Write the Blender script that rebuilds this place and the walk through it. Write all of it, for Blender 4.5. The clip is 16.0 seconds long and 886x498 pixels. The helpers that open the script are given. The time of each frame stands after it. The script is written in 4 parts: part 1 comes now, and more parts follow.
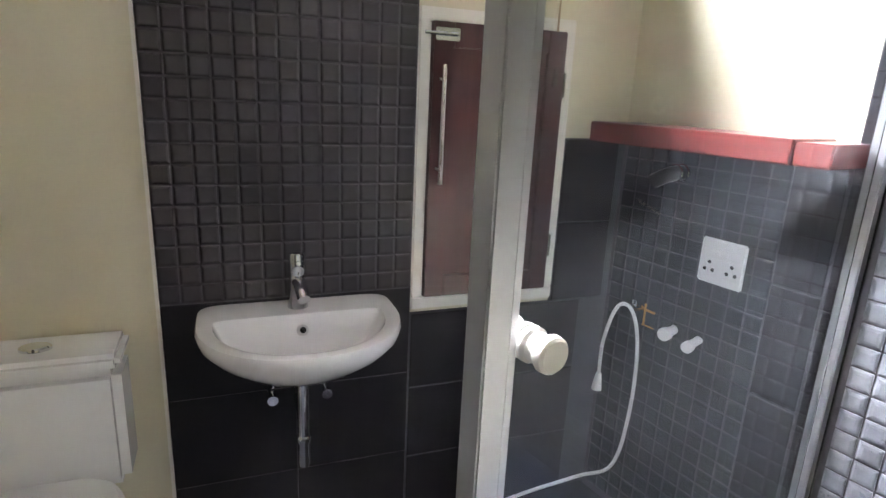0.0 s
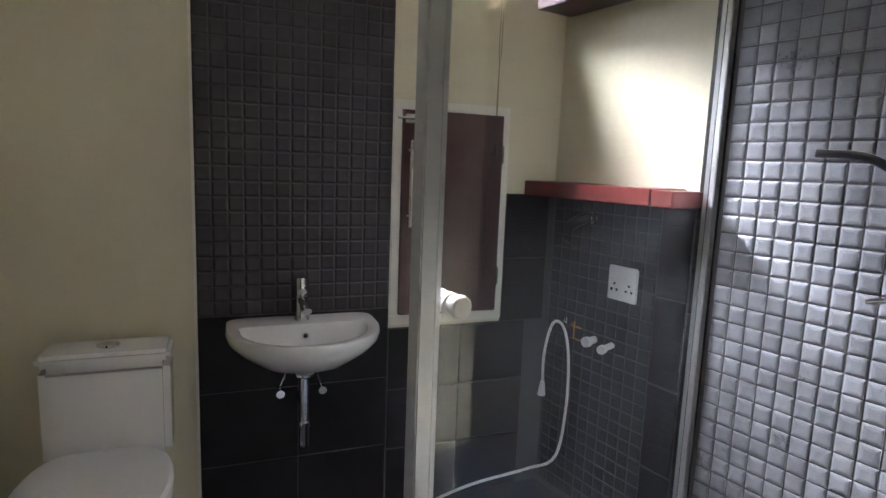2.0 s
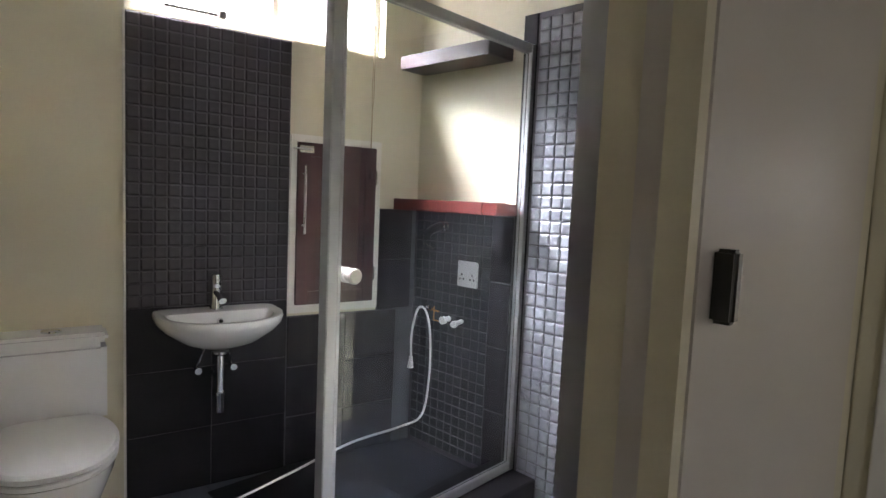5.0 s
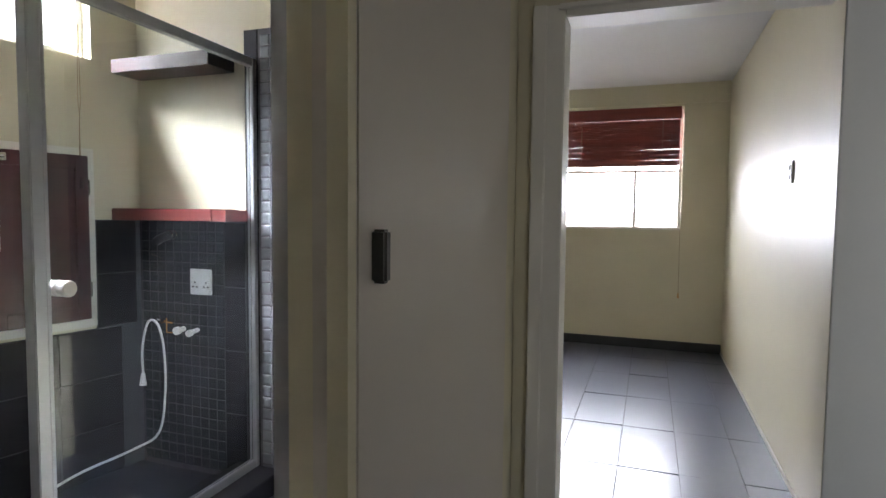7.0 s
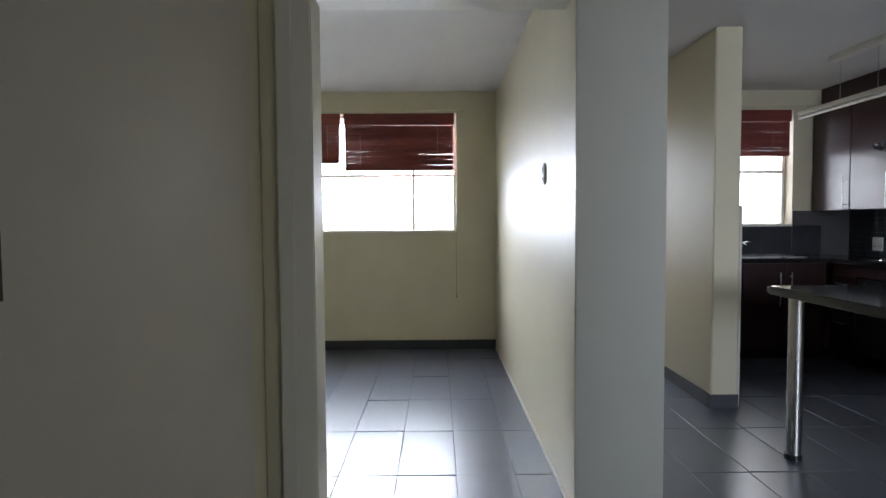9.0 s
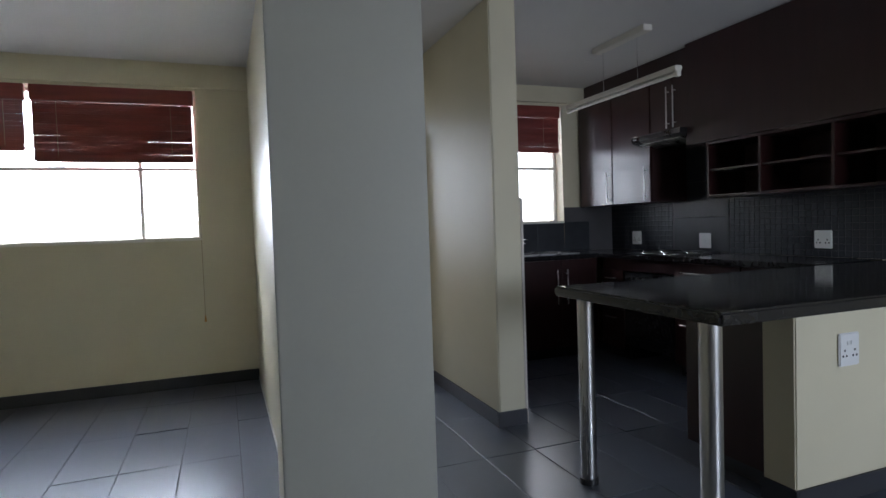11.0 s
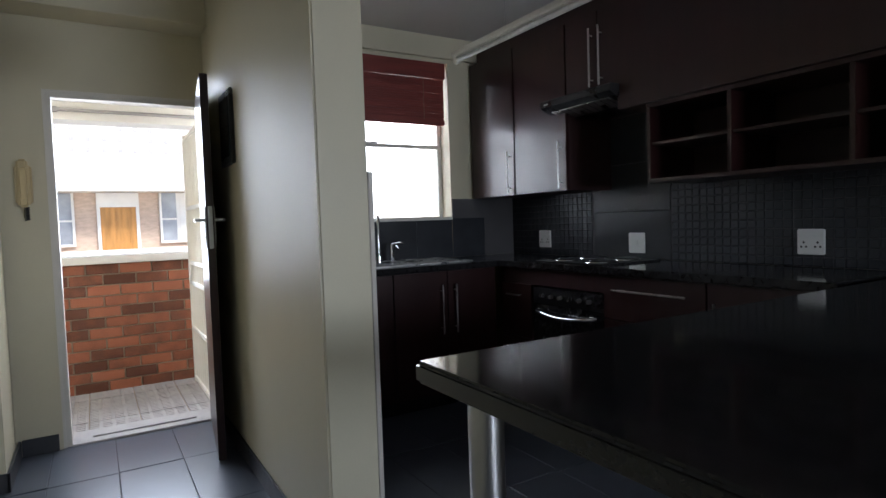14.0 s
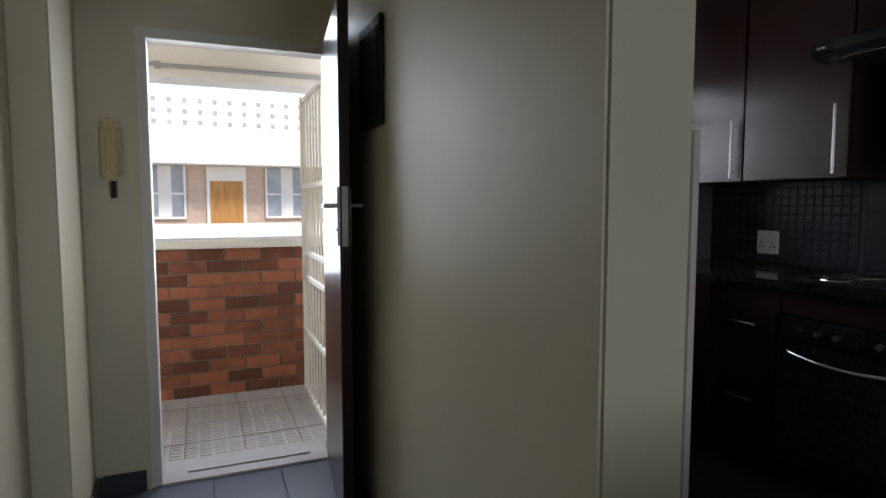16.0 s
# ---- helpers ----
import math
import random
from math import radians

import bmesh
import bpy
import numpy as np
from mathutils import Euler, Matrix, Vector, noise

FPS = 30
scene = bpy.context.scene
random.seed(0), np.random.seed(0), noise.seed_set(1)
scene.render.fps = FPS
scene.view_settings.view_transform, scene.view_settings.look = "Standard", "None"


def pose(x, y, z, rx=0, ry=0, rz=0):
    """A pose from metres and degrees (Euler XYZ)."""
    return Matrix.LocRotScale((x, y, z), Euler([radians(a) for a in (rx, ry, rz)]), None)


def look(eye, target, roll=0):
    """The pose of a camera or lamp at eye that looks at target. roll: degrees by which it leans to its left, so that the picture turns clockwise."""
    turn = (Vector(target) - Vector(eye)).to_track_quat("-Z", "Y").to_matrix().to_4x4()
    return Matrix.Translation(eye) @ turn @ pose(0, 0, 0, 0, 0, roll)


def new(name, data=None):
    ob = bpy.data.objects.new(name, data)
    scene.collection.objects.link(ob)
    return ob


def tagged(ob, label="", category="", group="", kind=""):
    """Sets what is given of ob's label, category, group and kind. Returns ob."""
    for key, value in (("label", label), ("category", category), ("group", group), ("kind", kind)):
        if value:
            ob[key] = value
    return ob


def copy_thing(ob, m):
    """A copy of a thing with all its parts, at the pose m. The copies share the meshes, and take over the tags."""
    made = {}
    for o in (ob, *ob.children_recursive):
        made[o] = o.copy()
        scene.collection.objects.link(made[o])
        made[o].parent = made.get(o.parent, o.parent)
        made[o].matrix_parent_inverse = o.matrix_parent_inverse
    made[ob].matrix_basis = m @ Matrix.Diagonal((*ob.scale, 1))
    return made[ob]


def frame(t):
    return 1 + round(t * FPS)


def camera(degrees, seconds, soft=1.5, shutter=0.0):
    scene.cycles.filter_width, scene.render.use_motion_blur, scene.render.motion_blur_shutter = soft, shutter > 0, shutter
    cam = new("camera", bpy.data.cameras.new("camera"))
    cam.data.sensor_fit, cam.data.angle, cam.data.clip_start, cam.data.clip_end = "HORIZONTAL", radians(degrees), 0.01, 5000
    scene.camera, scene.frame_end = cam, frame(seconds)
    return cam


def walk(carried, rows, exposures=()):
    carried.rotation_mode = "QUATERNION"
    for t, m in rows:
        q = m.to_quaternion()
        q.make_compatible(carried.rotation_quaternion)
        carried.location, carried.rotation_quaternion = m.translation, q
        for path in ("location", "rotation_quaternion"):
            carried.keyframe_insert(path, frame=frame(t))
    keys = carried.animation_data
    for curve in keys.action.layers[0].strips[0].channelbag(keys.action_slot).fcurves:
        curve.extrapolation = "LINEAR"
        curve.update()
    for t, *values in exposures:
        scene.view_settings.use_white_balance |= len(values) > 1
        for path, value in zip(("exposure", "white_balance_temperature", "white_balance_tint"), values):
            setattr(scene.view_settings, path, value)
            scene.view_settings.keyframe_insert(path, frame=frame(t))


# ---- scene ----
cam = camera(74.9, 16.0)
PATH = [
    (0, (0.478, 0.668, 1.413), (1.512, 2.297, 0.887), 2.7),
    (0.5, (0.426, 0.538, 1.408), (1.477, 2.177, 0.95), 2.5),
    (1, (0.373, 0.396, 1.393), (1.441, 2.044, 1.012), 2.4),
    (1.5, (0.329, 0.275, 1.421), (1.391, 1.93, 1.059), 2.3),
    (2, (0.267, 0.162, 1.396), (1.341, 1.825, 1.108), 2.2),
    (2.5, (0.206, 0.062, 1.409), (1.296, 1.716, 1.131), 2.0),
    (3, (0.121, -0.046, 1.39), (1.243, 1.592, 1.148), 1.9),
    (5.5, (-0.236, -0.383, 1.353), (1.332, 0.849, 1.195), 2.0),
    (6, (-0.283, -0.43, 1.349), (1.423, 0.602, 1.205), 1.2),
    (6.5, (-0.305, -0.484, 1.342), (1.498, 0.371, 1.21), 0.9),
    (7, (-0.329, -0.533, 1.336), (1.552, 0.137, 1.215), 0.6),
    (7.5, (-0.328, -0.562, 1.331), (1.598, -0.033, 1.216), 0.2),
    (8, (-0.31, -0.575, 1.337), (1.658, -0.238, 1.23), -0.0),
    (10.5, (0.485, -0.856, 1.252), (2.414, -1.378, 1.171), -1.4),
    (11, (0.687, -0.984, 1.25), (2.556, -1.692, 1.171), -1.9),
    (11.5, (0.879, -1.129, 1.257), (2.689, -1.976, 1.177), -2.2),
    (12, (1.096, -1.302, 1.254), (2.848, -2.263, 1.173), -2.5),
    (12.5, (1.279, -1.479, 1.24), (2.996, -2.5, 1.156), -2.6),
    (13, (1.493, -1.674, 1.225), (3.201, -2.71, 1.14), -2.5),
    (13.5, (1.743, -1.805, 1.229), (3.45, -2.844, 1.138), -2.2),
    (14, (2.016, -1.885, 1.229), (3.726, -2.917, 1.134), -1.9),
    (14.5, (2.275, -1.958, 1.249), (4.011, -2.945, 1.145), -1.5),
    (15, (2.525, -1.972, 1.186), (4.31, -2.87, 1.109), -1.2),
    (15.5, (2.775, -1.962, 1.241), (4.594, -2.797, 1.132), -0.4),
    (16, (3.108, -1.934, 1.284), (4.963, -2.697, 1.128), 0.0),
]
walk(cam, [(t, look(e, g, r)) for t, e, g, r in PATH],
     [(0, 1.75, 6500, 22), (1.5, 1.1, 6500, 22), (3, 0.75, 6500, 22), (5.5, 1.4, 6500, 22), (7, 1.15, 6300, 19), (8, 1.1, 6200, 15), (10.5, 0.74, 5850, 14), (11.5, 0.7, 5850, 14), (12.5, 0.82, 6000, 15), (14, 0.75, 5950, 13), (16, 0.15, 6050, 14)])

# ---- light and air ----
world = bpy.data.worlds.new("sky")
scene.world = world
world.use_nodes = True
wt = world.node_tree
sky = wt.nodes.new("ShaderNodeTexSky")
sky.sky_type, sky.sun_disc = "NISHITA", False
sky.sun_elevation, sky.sun_rotation = radians(52), radians(246)
wt.nodes["Background"].inputs["Strength"].default_value = 0.15
wt.links.new(sky.outputs[0], wt.nodes["Background"].inputs["Color"])
sun = new("sun", bpy.data.lights.new("sun", "SUN"))
sun.data.energy, sun.data.angle, sun.data.color = 5.0, radians(20), (1.0, 0.96, 0.9)
sun.matrix_world = look((-2, -5, 13), (7, -1, 0))


def window_lamp(eye, target, w, h, power, spread=180, colour=(0.86, 0.93, 1.0)):
    """Sky light that comes in through a window's opening."""
    lamp = new("window_light", bpy.data.lights.new("window_light", "AREA"))
    lamp.data.shape, lamp.data.size, lamp.data.size_y = "RECTANGLE", w, h
    lamp.data.energy, lamp.data.color = power, colour
    lamp.data.spread = radians(spread)
    lamp.matrix_world = look(eye, target)
    return lamp


window_lamp((6.25, 0.22, 1.95), (3.4, 0.22, 0.4), 2.2, 1.3, 60, 120)    # bedroom window
window_lamp((6.25, -3.62, 1.95), (3.6, -3.62, 0.4), 1.3, 1.3, 12)      # kitchen window
window_lamp((0.85, 3.1, 3.85), (1.85, 1.2, 1.0), 1.4, 1.6, 980, 110)   # bathroom window, steep sky light
window_lamp((6.35, -2.1, 1.5), (4.2, -2.0, 0.0), 0.8, 1.6, 10, 130)    # front door
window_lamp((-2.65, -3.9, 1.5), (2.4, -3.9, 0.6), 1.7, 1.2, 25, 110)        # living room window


# ---- materials ----
def mat(name, colour, rough=0.5, metal=0.0, vary=0.12, scale=6.0, fine=60.0, bump=0.1, spec=0.5, coat=0.0, rvar=0.1, stretch=(1, 1, 1), piece=0.0):
    m = bpy.data.materials.new(name)
    m.use_nodes = True
    nt, n = m.node_tree, m.node_tree.nodes
    b = n["Principled BSDF"]
    geo = n.new("ShaderNodeNewGeometry")
    mp = n.new("ShaderNodeMapping")
    mp.inputs["Scale"].default_value = stretch
    nt.links.new(geo.outputs["Position"], mp.inputs["Vector"])
    big, small = n.new("ShaderNodeTexNoise"), n.new("ShaderNodeTexNoise")
    for tex, s in ((big, scale), (small, fine)):
        tex.inputs["Scale"].default_value = s
        tex.inputs["Detail"].default_value = 4
        nt.links.new(mp.outputs[0], tex.inputs["Vector"])
    mix = n.new("ShaderNodeMath")
    mix.operation = "MULTIPLY_ADD"
    mix.inputs[1].default_value = 0.35
    nt.links.new(small.outputs["Fac"], mix.inputs[0])
    nt.links.new(big.outputs["Fac"], mix.inputs[2])
    fac = mix.outputs[0]
    if piece:
        info = n.new("ShaderNodeObjectInfo")
        add = n.new("ShaderNodeMath")
        add.operation = "MULTIPLY_ADD"
        add.inputs[1].default_value = piece
        nt.links.new(info.outputs["Random"], add.inputs[0])
        nt.links.new(fac, add.inputs[2])
        sub = n.new("ShaderNodeMath")
        sub.operation = "SUBTRACT"
        sub.inputs[1].default_value = piece / 2
        nt.links.new(add.outputs[0], sub.inputs[0])
        fac = sub.outputs[0]
    ramp = n.new("ShaderNodeValToRGB")
    e = ramp.color_ramp.elements
    e[0].position, e[1].position = 0.35, 1.0
    e[0].color = (*[max(c * (1 - vary), 0) for c in colour], 1)
    e[1].color = (*[min(c * (1 + vary), 1) for c in colour], 1)
    nt.links.new(fac, ramp.inputs[0])
    nt.links.new(ramp.outputs[0], b.inputs["Base Color"])
    r = n.new("ShaderNodeMapRange")
    r.inputs["From Min"].default_value, r.inputs["From Max"].default_value = 0.3, 1.0
    r.inputs["To Min"].default_value, r.inputs["To Max"].default_value = max(rough - rvar, 0.02), min(rough + rvar, 1)
    nt.links.new(mix.outputs[0], r.inputs["Value"])
    nt.links.new(r.outputs[0], b.inputs["Roughness"])
    b.inputs["Metallic"].default_value = metal
    b.inputs["Specular IOR Level"].default_value = spec
    b.inputs["Coat Weight"].default_value = coat
    b.inputs["Coat Roughness"].default_value = 0.08
    if bump:
        bp = n.new("ShaderNodeBump")
        bp.inputs["Strength"].default_value, bp.inputs["Distance"].default_value = bump, 0.004
        nt.links.new(mix.outputs[0], bp.inputs["Height"])
        nt.links.new(bp.outputs[0], b.inputs["Normal"])
    return m


def glow(name, colour, strength):
    m = bpy.data.materials.new(name)
    m.use_nodes = True
    b = m.node_tree.nodes["Principled BSDF"]
    b.inputs["Base Color"].default_value = (*colour, 1)
    b.inputs["Emission Color"].default_value = (*colour, 1)
    b.inputs["Emission Strength"].default_value = strength
    return m


def glass(name, tint=(1, 1, 1), rough=0.0):
    m = bpy.data.materials.new(name)
    m.use_nodes = True
    b = m.node_tree.nodes["Principled BSDF"]
    b.inputs["Base Color"].default_value = (*tint, 1)
    b.inputs["Transmission Weight"].default_value = 1
    b.inputs["Roughness"].default_value, b.inputs["IOR"].default_value = rough, 1.45
    return m


CREAM = mat("cream_paint", (0.61, 0.56, 0.41), 0.44, vary=0.06, scale=2.2, fine=140, bump=0.12, rvar=0.06)
CEIL = mat("ceiling_paint", (0.64, 0.625, 0.615), 0.8, vary=0.05, scale=1.5, fine=60, bump=0.15)
WHITE = mat("white_gloss_paint", (0.70, 0.67, 0.60), 0.4, vary=0.05, scale=4, fine=90, bump=0.05)
GREYPAINT = mat("grey_white_paint", (0.52, 0.52, 0.47), 0.45, vary=0.05, scale=3, fine=110, bump=0.06)
DOORPAINT = mat("satin_door_paint", (0.56, 0.515, 0.46), 0.42, vary=0.04, scale=3, fine=120, bump=0.06)
CHARCOAL = mat("charcoal_floor_tile", (0.070, 0.079, 0.104), 0.30, vary=0.10, scale=14, fine=120, bump=0.0, rvar=0.012, spec=1.0, piece=0.25)
GROUT = mat("dark_grout", (0.055, 0.056, 0.062), 0.85, vary=0.2, fine=200, bump=0.2)
SKIRT = mat("charcoal_skirting_tile", (0.035, 0.036, 0.042), 0.4, vary=0.2, fine=80)
MOSAIC = mat("brown_black_mosaic", (0.030, 0.024, 0.027), 0.42, vary=0.3, scale=9, fine=120, bump=0.12, piece=0.4)
SLATE = mat("slate_grey_mosaic", (0.022, 0.024, 0.029), 0.36, spec=0.4, vary=0.28, scale=9, fine=120, bump=0.12, piece=0.4)
SHOWERTILE = mat("mid_grey_shower_mosaic", (0.135, 0.14, 0.15), 0.32, vary=0.25, scale=9, fine=120, bump=0.12, piece=0.4)
HATCHWOOD = mat("dark_red_stained_wood", (0.055, 0.0125, 0.013), 0.33, vary=0.3, scale=3, fine=40, bump=0.03, stretch=(6, 6, 0.7), coat=0.3)
SLAB = mat("dark_wall_tile", (0.014, 0.013, 0.015), 0.34, spec=0.2, vary=0.25, scale=5, fine=90, bump=0.06, piece=0.2)
MGROUT = mat("mosaic_grout", (0.08, 0.076, 0.08), 0.85, vary=0.15, fine=220)
MAHOG = mat("mahogany_veneer", (0.028, 0.0085, 0.008), 0.32, vary=0.2, scale=3, fine=34, bump=0.01, rvar=0.03, stretch=(7, 7, 0.7), coat=0.18)
REDWOOD = mat("red_stained_wood", (0.125, 0.022, 0.018), 0.33, vary=0.4, scale=3, fine=40, bump=0.05, stretch=(1, 1, 7), coat=0.3)
CARC = mat("dark_cabinet_carcass", (0.035, 0.014, 0.013), 0.45, vary=0.3, scale=4, fine=50, stretch=(1, 6, 6))
GRANITE = mat("black_granite", (0.018, 0.017, 0.018), 0.10, vary=0.6, scale=40, fine=420, bump=0.0, rvar=0.03)
STEEL = mat("brushed_steel", (0.55, 0.54, 0.53), 0.28, 1.0, vary=0.08, scale=8, fine=200, bump=0.04, stretch=(1, 1, 0.05))
# One even dark grey metal for shower fittings, drainer and filter grooves.
GUNMETAL = mat("dark_metal", (0.16, 0.16, 0.17), 0.3, 1.0, vary=0.15, bump=0.03)
CHROME = mat("chrome", (0.75, 0.76, 0.78), 0.07, 1.0, vary=0.03, bump=0, rvar=0.03)
ALU = mat("silver_aluminium", (0.42, 0.43, 0.44), 0.38, 0.85, vary=0.06, fine=150, bump=0.03)
CERAMIC = mat("white_ceramic", (0.74, 0.73, 0.71), 0.12, vary=0.02, scale=3, fine=20, bump=0, rvar=0.03, coat=0.4)
PLASTIC = mat("white_plastic", (0.72, 0.72, 0.71), 0.35, vary=0.03, bump=0.02)
OLDPLASTIC = mat("yellowed_plastic", (0.55, 0.44, 0.24), 0.4, vary=0.08, bump=0.03)
BLACK = mat("black_plastic", (0.012, 0.012, 0.013), 0.3, vary=0.2, bump=0.03)
BLIND = mat("red_brown_slat", (0.20, 0.035, 0.025), 0.45, vary=0.3, scale=8, fine=70, stretch=(1, 0.3, 4))
LAMPGLASS = mat("opal_glass", (0.74, 0.73, 0.70), 0.25, vary=0.03, bump=0)
BRICK = mat("red_brown_brick", (0.235, 0.08, 0.04), 0.8, vary=0.5, scale=9, fine=90, bump=0.5, piece=1.0)
MORTAR = mat("brick_mortar", (0.30, 0.24, 0.18), 0.95, vary=0.2, fine=120, bump=0.5)
PAVER = mat("grey_paver", (0.36, 0.34, 0.33), 0.8, vary=0.15, scale=8, fine=120, bump=0.4)
PLASTER = mat("white_plaster", (0.80, 0.77, 0.70), 0.85, vary=0.06, scale=3, fine=60, bump=0.3)
PINE = mat("varnished_pine", (0.50, 0.24, 0.06), 0.5, vary=0.3, scale=3, fine=30, stretch=(4, 4, 0.6))
FARBRICK = mat("pale_brick_wall", (0.58, 0.44, 0.33), 0.85, vary=0.2, scale=6, fine=40, bump=0.2, stretch=(1, 1, 3))
CONCRETE = mat("concrete", (0.40, 0.38, 0.36), 0.85, vary=0.15, scale=1.5, fine=60, bump=0.3)
CORD = mat("cord", (0.30, 0.22, 0.14), 0.8, vary=0.1)
PANE = glass("window_glass")
SHOWERGLASS = glass("shower_glass", (0.90, 0.95, 0.94))
NETGLASS = mat("net_curtained_glass", (0.34, 0.36, 0.38), 0.12, vary=0.3, scale=3, bump=0)
DARKGLASS = mat("dark_window_glass", (0.03, 0.035, 0.04), 0.06, vary=0.2, bump=0)


# ---- mesh helpers ----
def box(bm, x0, x1, y0, y1, z0, z1, bevel=0.0, seg=2):
    v = [bm.verts.new(p) for p in ((x0, y0, z0), (x1, y0, z0), (x1, y1, z0), (x0, y1, z0), (x0, y0, z1), (x1, y0, z1), (x1, y1, z1), (x0, y1, z1))]
    f = [bm.faces.new([v[i] for i in q]) for q in ((3, 2, 1, 0), (4, 5, 6, 7), (0, 1, 5, 4), (1, 2, 6, 5), (2, 3, 7, 6), (3, 0, 4, 7))]
    if bevel:
        edges = list({e for q in f for e in q.edges})
        bmesh.ops.bevel(bm, geom=edges, offset=bevel, segments=seg, affect="EDGES", clamp_overlap=True)
    return bm


def rod(bm, a, b, r, seg=16, r2=None):
    a, b = Vector(a), Vector(b)
    d = b - a
    m = Matrix.Translation((a + b) / 2) @ d.to_track_quat("Z", "Y").to_matrix().to_4x4()
    bmesh.ops.create_cone(bm, cap_ends=True, segments=seg, radius1=r, radius2=r if r2 is None else r2, depth=d.length, matrix=m)
    return bm


def tube(bm, pts, r, seg=10):
    """A bent pipe through the given points."""
    pts = [Vector(p) for p in pts]
    rings, side = [], None
    for i, p in enumerate(pts):
        d = (pts[min(i + 1, len(pts) - 1)] - pts[max(i - 1, 0)]).normalized()
        if side is None:
            side = d.orthogonal().normalized()
        side = (side - d * side.dot(d)).normalized()
        up = d.cross(side)
        rings.append([bm.verts.new(p + r * (math.cos(k * math.tau / seg) * side + math.sin(k * math.tau / seg) * up)) for k in range(seg)])
    for a, b in zip(rings, rings[1:]):
        for k in range(seg):
            bm.faces.new((a[k], a[(k + 1) % seg], b[(k + 1) % seg], b[k]))
    bm.faces.new(rings[0][::-1])
    bm.faces.new(rings[-1])
    return bm


def lathe(bm, centre, profile, seg=40, axis="z", squash=(1, 1)):
    """Turns (radius, height) pairs round an upright axis."""
    c = Vector(centre)
    rings = []
    for r, h in profile:
        rings.append([bm.verts.new(c + Vector((squash[0] * r * math.cos(k * math.tau / seg), squash[1] * r * math.sin(k * math.tau / seg), h))) for k in range(seg)])
    for a, b in zip(rings, rings[1:]):
        for k in range(seg):
            bm.faces.new((a[k], a[(k + 1) % seg], b[(k + 1) % seg], b[k]))
    return bm


def spline(pts, n=8):
    """Smooth points through the given ones."""
    p = [Vector(q) for q in pts]
    p = [2 * p[0] - p[1]] + p + [2 * p[-1] - p[-2]]
    out = []
    for i in range(1, len(p) - 2):
        for k in range(n):
            t = k / n
            out.append(0.5 * (2 * p[i] + (p[i + 1] - p[i - 1]) * t + (2 * p[i - 1] - 5 * p[i] + 4 * p[i + 1] - p[i + 2]) * t * t + (3 * p[i] - p[i - 1] - 3 * p[i + 1] + p[i + 2]) * t ** 3))
    return out + [p[-2]]


def finish(name, bm, material, smooth=True):
    bmesh.ops.recalc_face_normals(bm, faces=bm.faces)
    me = bpy.data.meshes.new(name)
    bm.to_mesh(me)
    bm.free()
    me.materials.append(material)
    if smooth:
        me.shade_smooth()
        me.set_sharp_from_angle(angle=radians(35))
    return me


def part(name, bm, material, parent=None, label=""):
    ob = new(name, finish(name, bm, material))
    if parent is not None:
        ob.parent = parent
    return tagged(ob, label)


def thing(name, label, category, at=(0, 0, 0), group="", turn=0):
    ob = new(name)
    ob.matrix_world = pose(*at, 0, 0, turn)
    return tagged(ob, label, category, group)


def B(*dims, bevel=0.0, seg=2):
    return box(bmesh.new(), *dims, bevel=bevel, seg=seg)


def boxes(*many, bevel=0.0):
    bm = bmesh.new()
    for d in many:
        box(bm, *d, bevel=bevel)
    return bm


def structure(name, bm, material, label, category):
    return tagged(part(name, bm, material), label, category, kind="structure")


def tile_mesh(name, w, h, depth, soft, material):
    """One pillowed tile in its own plane: x across, y up, z out."""
    bm = bmesh.new()
    rings = []
    for inset, z in ((0, -depth), (0, depth * 0.35), (soft * 0.4, depth * 0.8), (soft, depth)):
        a, b = w / 2 - inset, h / 2 - inset
        rings.append([bm.verts.new(p) for p in ((-a, -b, z), (a, -b, z), (a, b, z), (-a, b, z))])
    for p, q in zip(rings, rings[1:]):
        for k in range(4):
            bm.faces.new((p[k], p[(k + 1) % 4], q[(k + 1) % 4], q[k]))
    bm.faces.new(rings[-1])
    return finish(name, bm, material, smooth=False)


def tile_field(parent, name, mesh, origin, u, v, pitch_u, pitch_v, nu, nv, keep=lambda i, j: True, seed=1, single=lambda i, j: True):
    """Lays tiles in rows. Those that single() names are objects of their own, the rest is one joined part."""
    rnd = random.Random(seed)
    o, u, v = Vector(origin), Vector(u), Vector(v)
    w = u.cross(v)
    vs, fs = [], []
    for i in range(nu):
        for j in range(nv):
            if not keep(i, j):
                continue
            p = o + u * (pitch_u * (i + 0.5)) + v * (pitch_v * (j + 0.5))
            lean = Matrix.Rotation(rnd.uniform(-0.008, 0.008), 4, "X") @ Matrix.Rotation(rnd.uniform(-0.008, 0.008), 4, "Y")
            m = Matrix(((u.x, v.x, w.x, p.x), (u.y, v.y, w.y, p.y), (u.z, v.z, w.z, p.z), (0, 0, 0, 1))) @ lean
            if single(i, j):
                ob = new(name, mesh)
                ob.parent = parent
                ob.matrix_world = m
            else:
                k = len(vs)
                vs += [m @ q.co for q in mesh.vertices]
                fs += [[k + x for x in f.vertices] for f in mesh.polygons]
    if vs:
        me = bpy.data.meshes.new(name + "s_joined")
        me.from_pydata(vs, [], fs)
        me.materials.append(mesh.materials[0])
        ob = tagged(new(name + "s_joined", me), kind="stuff")
        ob.parent = parent


